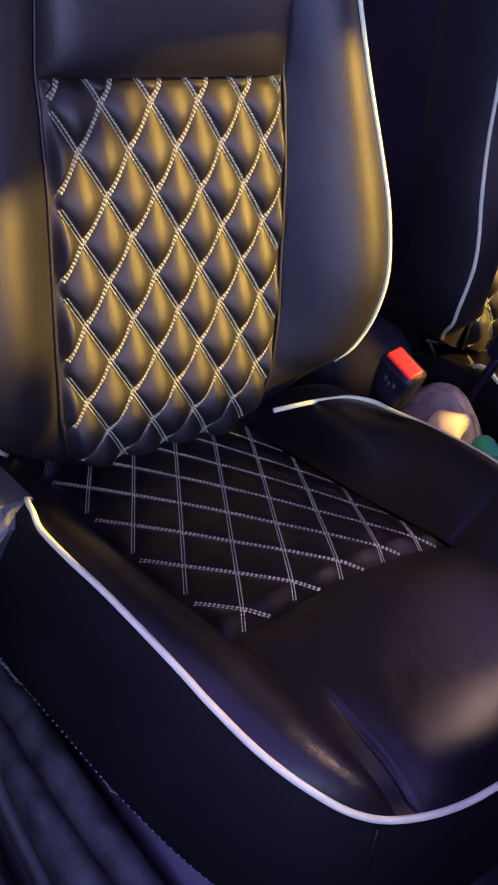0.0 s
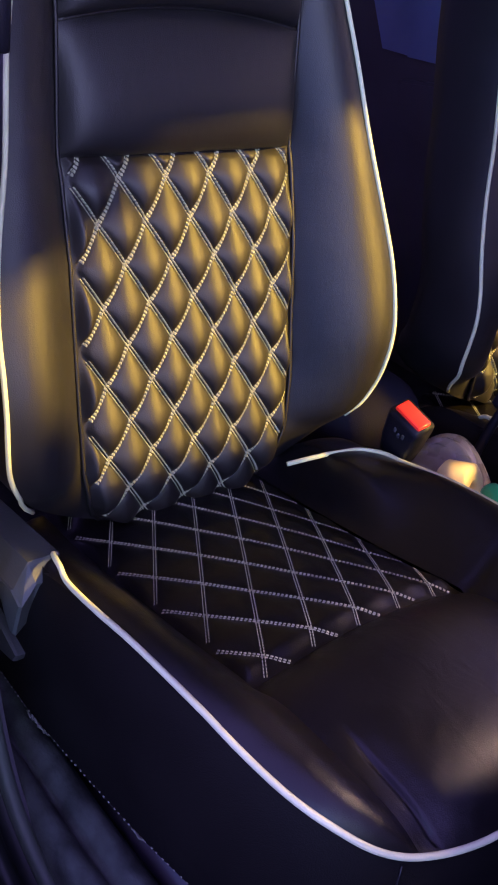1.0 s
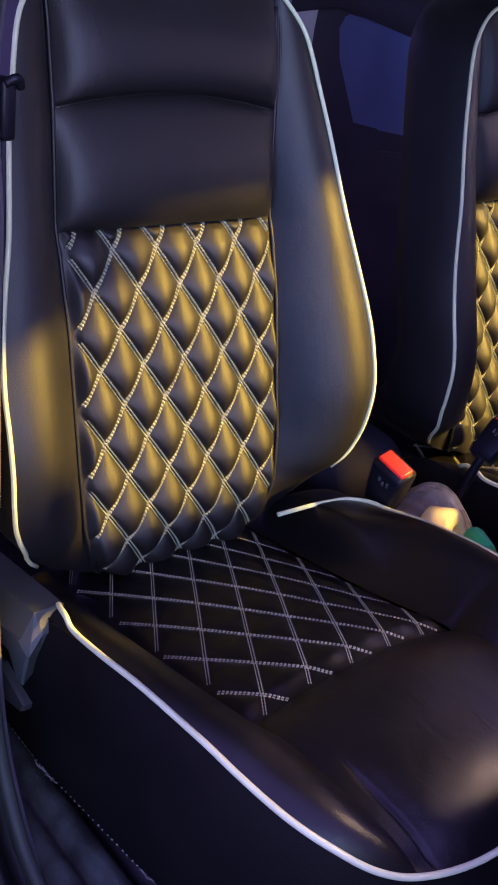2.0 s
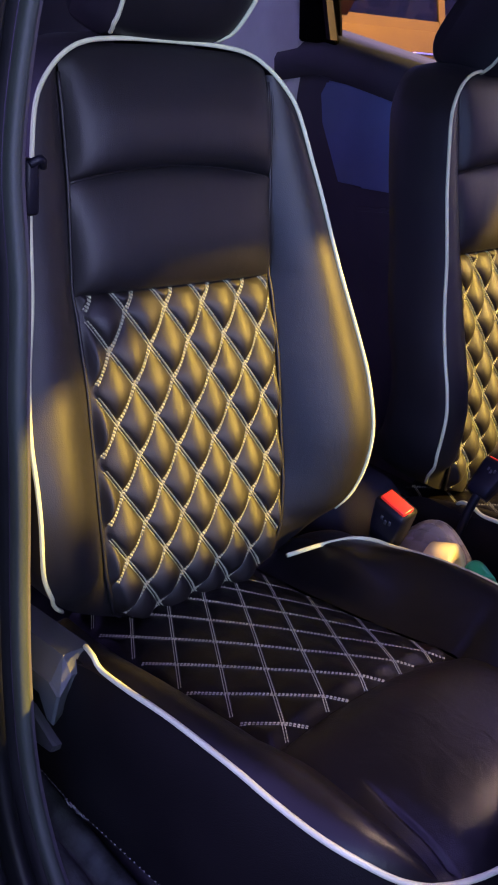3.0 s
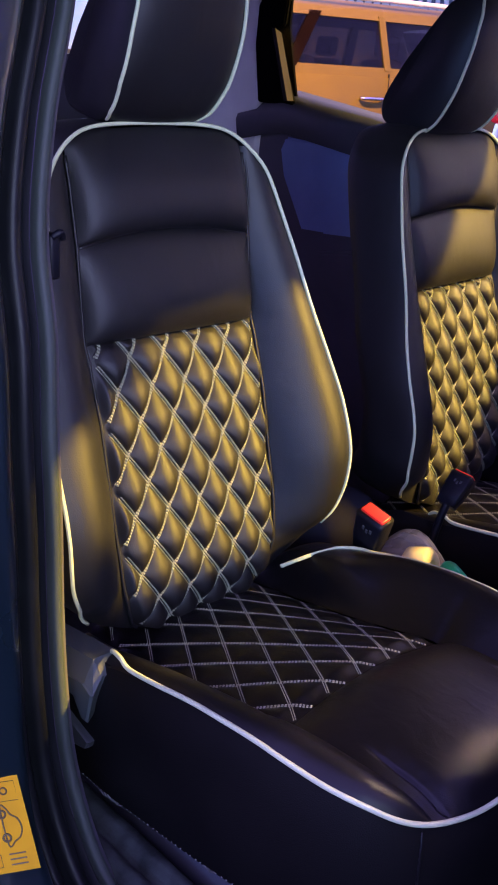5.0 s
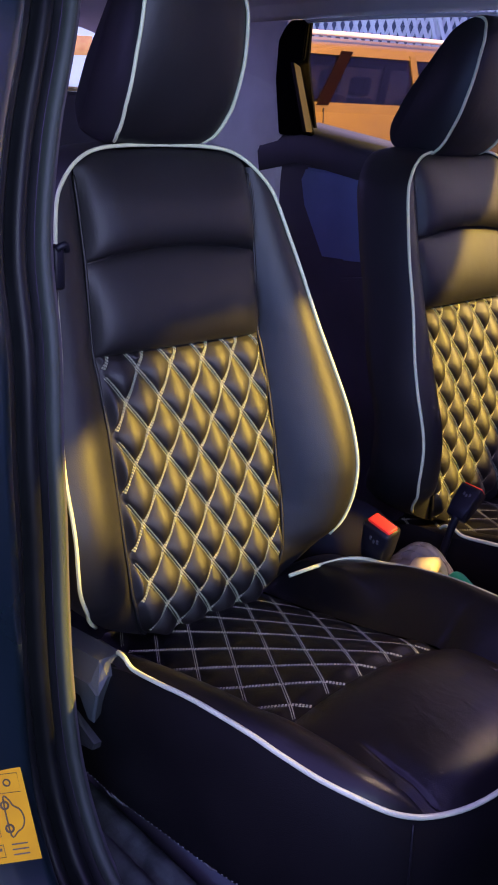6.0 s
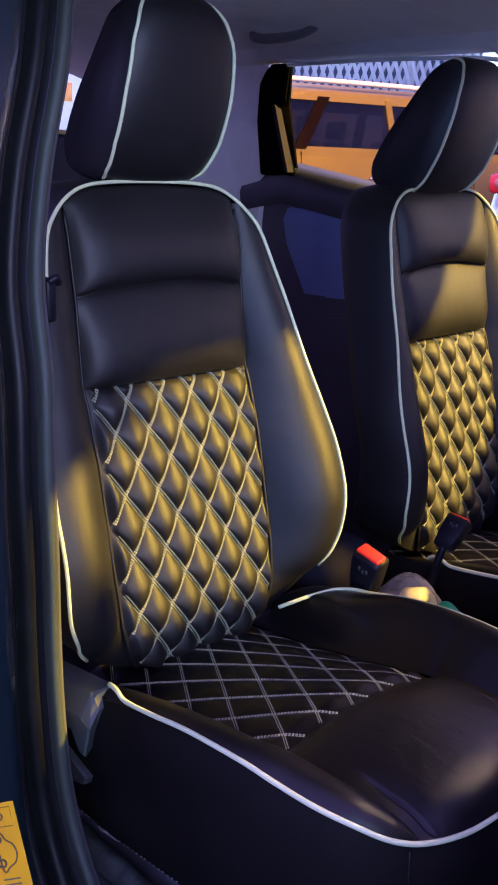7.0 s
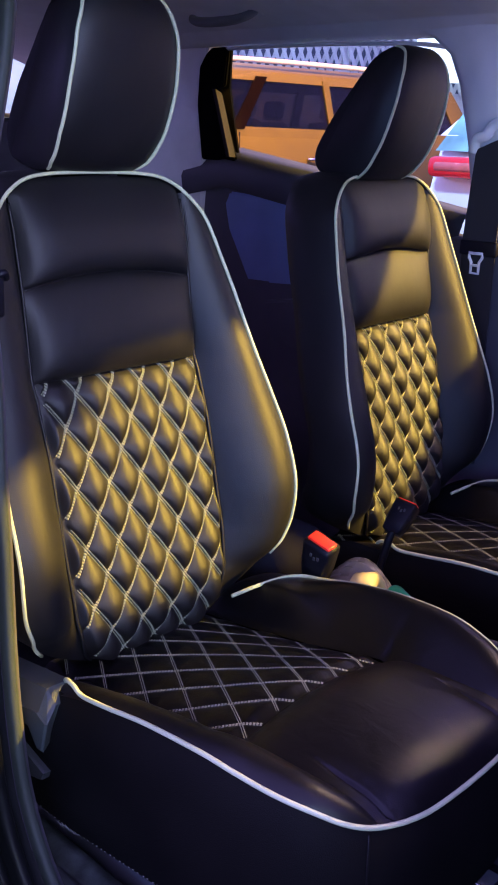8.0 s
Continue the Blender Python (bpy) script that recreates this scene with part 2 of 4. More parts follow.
def puff(fa, fb, power=1.0):
    """Height of a padded diamond, 0 along its seams and about 1 in the middle, hipped like a cushion."""
    a, b = (max(0.0, (abs(math.sin(math.pi * f)) - 0.09) / 0.91) for f in (fa, fb))
    return (max(a, 1e-4) ** -2 + max(b, 1e-4) ** -2) ** -0.5 * 1.41 * power


def pillow(fa, fb):
    """Height of a padded upright diamond: it leans out from its top corner to a crown at mid-height and tucks in below."""
    a, b = fa - math.floor(fa), fb - math.floor(fb)
    sa, sb = (max(0.0, (math.sin(math.pi * f) - 0.08) / 0.92) for f in (a, b))
    return (sa * sb) ** 0.52 * (1.0 - 0.50 * (b - a))


def quilt_back(x, z):
    w = (ZA - z) / DZ
    h = pillow(x / P + w + 0.5, x / P - w + 0.5)
    edge = min(1.0, (seam_x(z) - abs(x)) / 0.012, (0.948 - z) / 0.012)
    return back_y(z) - 0.0138 * h * smoothstep(max(0.0, edge) * 0.9 + 0.1) + 0.006 * (1 - smoothstep(edge)) * 0.5


def panel_back(x, z, lo, hi, bulge, skew):
    """A padded plain panel between the heights lo and hi."""
    t = (z - lo) / (hi - lo)
    s = 1 - (abs(x) / seam_x(z)) ** 6
    lift = math.sin(math.pi * t ** skew) ** 0.7 if 0 < t < 1 else 0.0
    return back_y(z) - bulge * lift * max(0.0, s) ** 0.6 + 0.004


def roll_low(x):
    """Lower seam of the upper shoulder roll, arched in the middle."""
    return 1.056 + 0.015 * (1 - (x / 0.135) ** 2)


def build_seat():
    seat = thing("front_seat", "black leatherette driver seat, white diamond stitching and piping", "car seat", "front seats", at=(0, 0, 0.30))
    inv = Matrix.Translation((0, 0, -0.30))

    def sub(name, verts, faces, material, parent, label=""):
        return mesh_part(name, [inv @ Vector(v) for v in verts], faces, material, parent, label)

    def sub_bm(name, bm, material, parent, label="", smooth=True):
        bm.transform(inv)
        return part(name, bm, material, parent, label, smooth)

    # backrest shell: side walls and back behind the rim
    rim = [Vector((-p.x, p.y, p.z)) for p in rim_right[:-1]] + [p.copy() for p in reversed(rim_right)]
    rim.reverse()

    def ring(dy, sx, sz):
        return [Vector((p.x * sx, p.y + dy, 0.86 + (p.z - 0.86) * sz)) for p in rim]
    bm = bmesh.new()
    loft(bm, [ring(0.0, 0.992, 0.997), ring(0.012, 1.004, 1.004), ring(0.045, 1.008, 1.008), ring(0.085, 0.985, 0.998), ring(0.108, 0.94, 0.98), ring(0.122, 0.84, 0.94), ring(0.126, 0.5, 0.6)], closed=True, caps=False)
    last = [v for v in bm.verts][-len(rim):]
    bm.faces.new(last)
    backrest = sub_bm("backrest", bm, LEATHER, seat)

    # quilted middle panel
    us = np.linspace(-1, 1, 161)
    vs = np.linspace(0.560, 0.948, 230)
    v, f = sheet(lambda u, z: (u * seam_x(z), quilt_back(u * seam_x(z), z), z), us, vs)
    sub("quilted_panel", v, f, QUILT, backrest, "black leatherette quilted in puffed diamonds with white double stitching")

    # two plain padded panels above it
    vs = np.linspace(0, 1, 30)
    us = np.linspace(-1, 1, 40)

    def low_panel(u, t):
        hi = roll_low(u * 0.135) - 0.001
        z = 0.942 + (hi - 0.942) * t
        x = u * seam_x(z)
        return (x, panel_back(x, z, 0.942, hi, 0.025, 0.64) - 0.004, z)
    v, f = sheet(low_panel, us, vs)
    sub("lumbar_panel", v, f, LEATHER, backrest)

    def top_panel(u, t):
        lo = roll_low(u * 0.135)
        hi = 1.192 - 0.004 * abs(u)
        z = lo + (hi - lo) * t
        x = u * min(0.138, rim_at(min(z, 1.19))[0] - 0.004)
        s = max(0.0, 1 - abs(u) ** 6) ** 0.6
        lift = (math.sin(math.pi * min(1.0, max(0.0, t)) ** 0.62)) ** 0.6 if 0 < t < 1 else 0.0
        return (x, back_y(z) + 0.003 - 0.030 * lift * s, z)
    v, f = sheet(top_panel, us, vs)
    sub("shoulder_panel", v, f, LEATHER, backrest)

    # side bolsters
    def bolster(side):
        def fn(u, z):
            xi = seam_x(z) + 0.001
            xr, yr = rim_at(z)
            x = xi + (xr - xi) * u
            wide = min(1.0, (xr - xi) / 0.08)
            yc = back_y(z) + 0.006
            crown = (0.006 + 0.013 * smoothstep((1.16 - z) / 0.42)) * wide * smoothstep((z - 0.570) / 0.13)
            y = yc + (yr - yc) * (1 - math.exp(-2.4 * u)) / (1 - math.exp(-2.4)) - crown * max(0.0, math.sin(math.pi * u ** 1.3))
            return (side * x, y, z)
        v, f = sheet(fn, np.linspace(0, 1, 26), np.linspace(0.562, 1.168, 110))
        if side < 0:
            f = [q[::-1] for q in f]
        sub("side_bolster", v, f, LEATHER, backrest)
    bolster(1)
    bolster(-1)

    # rolled seams between the panels
    for side in (-1, 1):
        for off, z_lo in ((0.0015, 0.575), (0.0075, 0.96)):
            bm = bmesh.new()
            tube(bm, [(side * (seam_x(z) + off), back_y(z) + 0.0012, z) for z in np.linspace(z_lo, 1.160, 60)], 0.0021, 8)
            sub_bm("seam", bm, LEATHER, backrest)
    bm = bmesh.new()
    tube(bm, [(x, back_y(roll_low(x)) + 0.003, roll_low(x)) for x in np.linspace(-0.136, 0.136, 40)], 0.0024, 8)
    sub_bm("seam", bm, LEATHER, backrest)

    # white piping round the backrest, ends tucked in at the foot
    start = next(i for i, p in enumerate(rim_right) if p.z > 0.652)
    cord = rim_right[start:]
    cord = [Vector((0.213, -0.056, 0.645))] + cord + [Vector((-p.x, p.y, p.z)) for p in reversed(cord[:-1])] + [Vector((-0.211, -0.053, 0.641)), Vector((-0.203, -0.047, 0.629)), Vector((-0.192, -0.041, 0.618))]
    bm = bmesh.new()
    tube(bm, [p + Vector((0, -0.002, 0)) for p in cord], 0.0025, 10)
    sub_bm("piping", bm, PIPING, backrest, "white piping cord")

    # stitches
    def stitches(paths, surface, normal_axis, name, parent, gap=0.0037, length=0.0029, half=0.00140, lift=0.0017, wide=0.00062):
        verts, faces = [], []
        for path in paths:
            path = [Vector(p) for p in path]
            seg = [0.0]
            for a, b in zip(path[:-1], path[1:]):
                seg.append(seg[-1] + (b - a).length)
            count = int(seg[-1] / gap)
            for side in (-half, half):
                for k in range(count):
                    s = (k + 0.5) * gap
                    i = max(0, min(len(seg) - 2, int(np.searchsorted(seg, s)) - 1))
                    t = (s - seg[i]) / max(1e-9, seg[i + 1] - seg[i])
                    c = path[i].lerp(path[i + 1], t)
                    d = (path[i + 1] - path[i]).normalized()
                    q = Vector((-d.y, d.x))
                    ends = []
                    for w in (-0.5, 0.5):
                        for e in (-wide, wide):
                            flat = c + d * (w * length) + q * (side + e)
                            ends.append(flat)
                    base = len(verts)
                    for flat in ends:
                        verts.append(surface(flat.x, flat.y, -0.0006))
                    for flat in ends:
                        verts.append(surface(flat.x + (c.x + q.x * side - flat.x) * 0.35, flat.y + (c.y + q.y * side - flat.y) * 0.2, lift))
                    b = base
                    faces += [(b + 4, b + 5, b + 7, b + 6), (b, b + 1, b + 5, b + 4), (b + 2, b + 6, b + 7, b + 3), (b, b + 4, b + 6, b + 2), (b + 1, b + 3, b + 7, b + 5)]
        return sub(name, verts, faces, THREAD, parent, "white thread")

    def clip_lines(inside, lines):
        out = []
        for fn, ts in lines:
            run = []
            for t in ts:
                q = fn(t)
                if inside(q):
                    run.append(q)
                elif len(run) > 1:
                    out.append(run)
                    run = []
                else:
                    run = []
            if len(run) > 1:
                out.append(run)
        return out

    ts = np.linspace(0.560, 0.946, 130)
    lines = []
    for k in range(-9, 10):
        for sgn in (-1, 1):
            lines.append(((lambda z, k=k, sgn=sgn: (P * (k + sgn * (ZA - z) / DZ + 0.5), z)), ts))
    paths = clip_lines(lambda q: abs(q[0]) < seam_x(q[1]) - 0.006, lines)
    thread = stitches(paths, lambda x, z, up: (x, quilt_back(x, z) - up - 0.0004, z), 1, "stitching", backrest)
    tagged(thread, kind="stuff")

    # ------------------------------------------------ cushion
    EDGE = ((0.150, 0.035, 0.520), (0.205, 0.020, 0.540), (0.220, -0.040, 0.600), (0.222, -0.100, 0.618), (0.2215, -0.160, 0.631), (0.221, -0.210, 0.643), (0.2205, -0.260, 0.651), (0.220, -0.300, 0.655),
            (0.2175, -0.360, 0.657), (0.214, -0.400, 0.654), (0.206, -0.444, 0.644), (0.192, -0.480, 0.632), (0.166, -0.510, 0.617), (0.130, -0.528, 0.607), (0.075, -0.540, 0.601), (0.0, -0.543, 0.600))
    edge = spline(EDGE, 6)
    ey = np.array([-p.y for p in edge])
    ex = np.array([p.x for p in edge])
    ez = np.array([p.z for p in edge])
    order = np.argsort(ey)
    ey, ex, ez = ey[order], ex[order], ez[order]

    def sag(y):
        return 0.011 * smoothstep((-0.06 - y) / 0.08) * smoothstep((y + 0.50) / 0.10)

    def edge_at(y, side=1):
        return float(np.interp(-y, ey, ex)), float(np.interp(-y, ey, ez)) - (sag(y) + 0.022 * smoothstep((y + 0.15) / 0.11) if side < 0 else 0.0)

    def front_at(x):
        k = [p for p in edge if p.y < -0.40]
        xs = np.array([p.x for p in k])[::-1]
        return float(np.interp(abs(x), xs, np.array([p.y for p in k])[::-1])), float(np.interp(abs(x), xs, np.array([p.z for p in k])[::-1]))

    SEAM = 0.136

    def mid_z(y):
        return float(np.interp(-y, (-0.04, 0.03, 0.09, 0.14, 0.222, 0.307, 0.33), (0.546, 0.550, 0.558, 0.566, 0.580, 0.599, 0.603)))

    def quilt_seat(x, y):
        w = (y - YF) / DY
        h = puff(x / P + w, x / P - w)
        e = min(1.0, (SEAM - abs(x)) / 0.010, (y + 0.330) / 0.024)
        return mid_z(y) + 0.020 * (1 - (x / SEAM) ** 2) + 0.0045 * h * smoothstep(e) - 0.003 * (1 - smoothstep(e))

    # skirt below the rim
    loop = [Vector((-p.x, p.y, p.z - sag(p.y))) for p in edge[:-1]] + [p.copy() for p in reversed(edge)]

    def skirt(dz, grow, pull):
        out = []
        hem_in = grow
        for p in loop:
            q = Vector((p.x, p.y + 0.2, 0))
            n = Vector((p.x / 0.22 ** 2, (p.y + 0.2) / 0.34 ** 2, 0)).normalized()
            z = p.z - dz
            if dz > 0.2:
                grow = hem_in + float(np.interp(p.y, (-0.52, -0.43, -0.31, -0.15), (-0.020, -0.014, -0.001, 0.012)))
            out.append(Vector((p.x + n.x * grow, p.y + n.y * grow, max(z, pull))))
        return out
    bm = bmesh.new()
    loft(bm, [skirt(0.0, -0.002, 0), skirt(0.014, 0.006, 0), skirt(0.05, 0.012, 0.47), skirt(0.10, 0.010, 0.46), skirt(0.15, 0.004, 0.452), skirt(0.30, 0.000, 0.445), skirt(0.30, -0.004, 0.441), skirt(0.30, -0.03, 0.44)], closed=False, caps=False)
    cushion = sub_bm("cushion", bm, SKIRT, seat)

    # joint of the skirt under the front corners
    for side in (-1, 1):
        near = min(range(len(loop)), key=lambda i: (loop[i] - Vector((side * 0.147, -0.519, 0.608))).length)
        rows = [skirt(dz, grow, pull)[near] for dz, grow, pull in ((0.006, 0.002, 0), (0.014, 0.0065, 0), (0.05, 0.0125, 0.47), (0.10, 0.0105, 0.46), (0.15, 0.0045, 0.452))]
        bm = bmesh.new()
        tube(bm, spline([tuple(p) for p in rows], 4), 0.0013, 6)
        sub_bm("seam", bm, CUSHION_SKIN, cushion)

    # loose stitches along the hem of the skirt
    verts, faces = [], []
    hem = skirt(0.30, 0.0012, 0.4475)
    run = 0.0
    for a, b in zip(hem[:-1], hem[1:]):
        d = b - a
        if d.length < 1e-6:
            continue
        k = 0.0
        while k < d.length:
            if (run + k) % 0.0075 < 0.0022:
                c = a + d.normalized() * k
                e = a + d.normalized() * min(d.length, k + 0.0022)
                n = Vector((d.y, -d.x, 0)).normalized() * 0.0012
                base = len(verts)
                verts += [c, e, e + Vector((0, 0, 0.0011)), c + Vector((0, 0, 0.0011)), c + n, e + n, e + n + Vector((0, 0, 0.0009)), c + n + Vector((0, 0, 0.0009))]
                faces += [tuple(base + q for q in w) for w in ((4, 5, 6, 7), (0, 1, 5, 4), (3, 7, 6, 2), (0, 4, 7, 3), (1, 2, 6, 5))]
            k += 0.0022
        run += d.length
    tagged(sub("hem_stitching", verts, faces, HEM_THREAD, cushion, "grey thread"), kind="stuff")

    # torn edge of the hem
    random.seed(7)
    for y0, y1 in ((-0.128, -0.172), (-0.186, -0.196), (-0.300, -0.322)):
        row = [p for p in hem if p.x < 0 and y1 <= p.y <= y0]
        if len(row) > 1:
            row = spline(row, 5)
            bm = bmesh.new()
            tube(bm, [p + Vector((-0.001 + random.uniform(-0.0016, 0.0012), 0, random.uniform(-0.0018, 0.0022))) for p in row], lambda t: 0.0004 + 0.0009 * math.sin(math.pi * t), 6)
            sub_bm("torn_edge", bm, HEM_THREAD, cushion, "frayed pale backing cloth")

    us = np.linspace(-SEAM, SEAM, 90)
    vs = np.linspace(0.035, -0.330, 120)
    v, f = sheet(lambda x, y: (x, y, quilt_seat(x, y)), us, vs)
    sub("quilted_panel", v, f, CUSHION_SKIN, cushion, "black leatherette quilted in flat diamonds with white double stitching")

    def thigh(u, t):
        x = u * SEAM
        yf, zf = front_at(x)
        y = -0.327 + (yf + 0.327) * t
        rise = 0.024 * (1 - abs(2 * t - 1) ** 4)
        side = 1 - abs(u) ** 5
        dip = 0.0
        z0 = 0.597 + 0.020 * (1 - u * u)
        # pulled crease at the front corners
        along = -0.405 - y
        off = abs(x) - (0.1165 + 0.5 * max(0.0, along - 0.07) ** 2)
        if 0 < along < 0.128:
            fade = smoothstep(along / 0.07) * smoothstep((0.128 - along) / 0.018)
            dip += fade * (0.0042 * math.exp(-(off / 0.0026) ** 2) + 0.0055 * math.exp(-(off / 0.016) ** 2))
        return (x, y, z0 + (zf - z0) * t ** 3.4 + rise * (0.95 + 0.05 * side) - dip)
    v, f = sheet(thigh, np.linspace(-1, 1, 221), np.linspace(0, 1, 100))
    sub("thigh_panel", v, f, CUSHION_SKIN, cushion)

    def wing(side):
        def fn(u, y):
            xe, zes = edge_at(y, side)
            xi = min(SEAM, xe - 0.001)
            if y > -0.327:
                zi = quilt_seat(SEAM, y) + 0.004
            else:
                t = (y + 0.327) / (front_at(SEAM)[0] + 0.327)
                zi = thigh(1, min(1, t))[2]
            x = xi + (xe - xi) * u
            wide = min(1.0, (xe - xi) / 0.07)
            back = smoothstep((y + 0.24) / 0.12) if side > 0 else 0.0
            crown = 0.020 * math.sin(math.pi * u ** 1.1) ** 0.8 * wide * (1 - 0.7 * back) if 0 < u < 1 else 0.0
            rise = smoothstep(u) * (1 - back) + smoothstep(u / 0.32) * back
            return (side * x, y, zi + (zes - zi) * rise + crown)
        v, f = sheet(fn, np.linspace(0, 1, 24), np.linspace(0.03, -0.5265, 90))
        sub("side_bolster", v, f, CUSHION_SKIN, cushion)
    wing(1)
    wing(-1)

    start = [(-0.186, -0.098, 0.596), (-0.204, -0.110, 0.616), (-0.213, -0.124, 0.627), (-0.217, -0.142, 0.629), (-0.2195, -0.162, 0.625)]
    cord = spline(start + [(-x, y, z - sag(y)) for x, y, z in EDGE if y < -0.18], 6)[:-1]
    cord += [p.copy() for p in reversed(edge[:-1]) if p.y < -0.15]
    cord += spline([tuple(cord[-1]), (0.219, -0.126, 0.626), (0.204, -0.105, 0.623), (0.182, -0.096, 0.621), (0.155, -0.088, 0.618), (0.112, -0.078, 0.612)], 6)[1:]
    bm = bmesh.new()
    tube(bm, [p + Vector((0, 0, 0.001)) for p in cord], 0.0029, 10)
    sub_bm("piping", bm, PIPING, cushion, "white piping cord")

    ts = np.linspace(0.03, -0.329, 130)
    lines = []
    for k in range(-10, 11):
        for sgn in (-1, 1):
            lines.append(((lambda y, k=k, sgn=sgn: (P * (k + sgn * (y - YF) / DY), y)), ts))
    paths = clip_lines(lambda q: abs(q[0]) < SEAM - 0.006, lines)
    thread = stitches(paths, lambda x, y, up: (x, y, quilt_seat(x, y) + up + 0.0003), 2, "stitching", cushion, gap=0.0040, length=0.0031, half=0.00125, lift=0.0009, wide=0.00048)
    tagged(thread, kind="stuff")

    # ------------------------------------------------ headrest
    SIDE = ((0.085, 1.196), (0.058, 1.215), (0.038, 1.260), (0.031, 1.320), (0.038, 1.375), (0.058, 1.408), (0.085, 1.416), (0.110, 1.398), (0.140, 1.350), (0.172, 1.290), (0.190, 1.240), (0.182, 1.210), (0.150, 1.196), (0.115, 1.193))
    outline = spline([(0, 0.031 + (a - 0.031) * 0.94 - 0.20 * (b - 1.2), b) for a, b in SIDE], 5, closed=True)
    cy, cz = 0.07, 1.30

    def head_width(p):
        """Half width of the front face at this height."""
        return float(np.interp(p.z, (1.19, 1.205, 1.24, 1.30, 1.36, 1.395, 1.42), (0.066, 0.078, 0.0835, 0.084, 0.079, 0.067, 0.048)))
    bm = bmesh.new()
    rings = []
    for u in np.linspace(-1, 1, 33):
        s = 1.0 - 0.10 * abs(u) ** 8
        row = []
        for p in outline:
            back = smoothstep((p.y + 0.20 * (p.z - 1.2) - 0.055) / 0.08)
            w = head_width(p) * (1.0 + 0.16 * math.sin(math.pi * min(1, back)) - 0.12 * back)
            dome = 0.010 * (1 - u * u) * (1 - back)
            row.append(Vector((-0.004 + u * w, cy + (p.y - cy) * s - dome + 0.005, cz + (p.z - cz) * (1.0 - 0.05 * abs(u) ** 8))))
        rings.append(row)
    loft(bm, rings)
    headrest = sub_bm("headrest", bm, LEATHER, seat, "black leatherette headrest with white piping")
    for side in (-1, 1):
        pts = []
        for p in outline:
            if p.y + 0.20 * (p.z - 1.2) < 0.082 and p.z > 1.192:
                pts.append(p)
        pts.sort(key=lambda p: math.atan2(p.z - cz, -(p.y - cy)))
        line = [Vector((-0.004 + side * (head_width(p) * 0.99), cy + (p.y - cy) * 0.93 + 0.003, cz + (p.z - cz) * 0.965)) for p in pts]
        bm = bmesh.new()
        tube(bm, spline(line, 3), 0.0024, 8)
        sub_bm("piping", bm, PIPING, headrest, "white piping cord")
    for x in (-0.055, 0.055):
        bm = bmesh.new()
        tube(bm, [(x, 0.125, 1.14), (x, 0.125, 1.225)], 0.006, 12)
        sub_bm("headrest_post", bm, STEEL, headrest, "steel post")
        bm = bmesh.new()
        tube(bm, [(x, 0.125, 1.172), (x, 0.125, 1.192)], 0.011, 14)
        sub_bm("post_guide", bm, PLASTIC, seat)

    # recliner cover on the outer side, seat base and rails
    bm = bmesh.new()
    rings = []
    inner = [(0.030, 0.600), (-0.110, 0.618), (-0.128, 0.604), (-0.114, 0.548), (-0.104, 0.548), (-0.080, 0.572), (0.030, 0.560)]
    outer = [(0.030, 0.578), (-0.116, 0.596), (-0.134, 0.588), (-0.124, 0.546), (-0.116, 0.546), (-0.098, 0.570), (0.030, 0.558)]
    cy, cz = -0.07, 0.585
    for x, pts, k in ((-0.200, inner, 1.0), (-0.232, inner, 1.0), (-0.249, outer, 1.0), (-0.251, outer, 0.95)):
        rings.append([Vector((x, cy + (y - cy) * k, cz + (z - cz) * k)) for y, z in pts])
    loft(bm, rings)
    sub_bm("recliner_cover", bm, RECLINER, seat, "grey plastic recliner cover", smooth=False)
    bm = bmesh.new()
    loft(bm, [[Vector((x, -0.06 + (y + 0.06) * k, 0.49 + (z - 0.49) * k)) for y, z in ((0.03, 0.515), (-0.060, 0.528), (-0.118, 0.508), (-0.112, 0.495), (0.03, 0.462))] for x, k in ((-0.222, 0.9), (-0.238, 0.9), (-0.241, 0.86), (-0.242, 0.5))])
    sub_bm("side_cover", bm, DARK_GREY, seat, "grey plastic side cover", smooth=False)
    bm = bmesh.new()
    box(bm, (-0.19, -0.46, 0.33), (0.19, 0.06, 0.52), 0.02)
    sub_bm("seat_base", bm, PLASTIC, seat)
    for x in (-0.18, 0.18):
        bm = bmesh.new()
        box(bm, (x - 0.018, -0.50, 0.30), (x + 0.018, 0.12, 0.335), 0.004)
        sub_bm("seat_rail", bm, STEEL, seat)
    return seat


seat = build_seat()
far_seat = copy_thing(seat, pose(0.640, 0.045, 0.294, 2.5, 0, 4))
for child in list(far_seat.children):
    if child.name.startswith(("recliner_cover", "side_cover")):
        bpy.data.objects.remove(child)
        continue
    if child.name.startswith("headrest"):
        child.location += Vector((-0.006, 0.004, -0.012))
tagged(far_seat, "black leatherette passenger seat, white diamond stitching and piping")


# ---------------------------------------------------------------- the car body round the seats
def structure(name, bm, material, label, category, smooth=False):
    return tagged(part(name, bm, material, None, "", smooth), label, category, kind="structure")


v, f = sheet(lambda x, y: (x, y, 0.0), np.linspace(-60, 60, 25), np.linspace(-60, 60, 25))
tagged(mesh_part("ground", v, f, ASPHALT, None, smooth=False), "dark asphalt parking ground at night", "ground", kind="structure")

bm = bmesh.new()
box(bm, (-0.30, -1.10, 0.20), (1.02, 1.60, 0.285), 0.01)
structure("floor", bm, CARPET, "dark carpet on the car floor", "car floor")

# roof: shell with lining, curved down to the rails
def roof_z(x, y):
    u = (x - 0.365) / 0.62
    return 1.545 - 0.075 * abs(u) ** 3.2 - 0.05 * smoothstep((-0.35 - y) / 0.45) - 0.06 * smoothstep((y - 0.9) / 0.7)


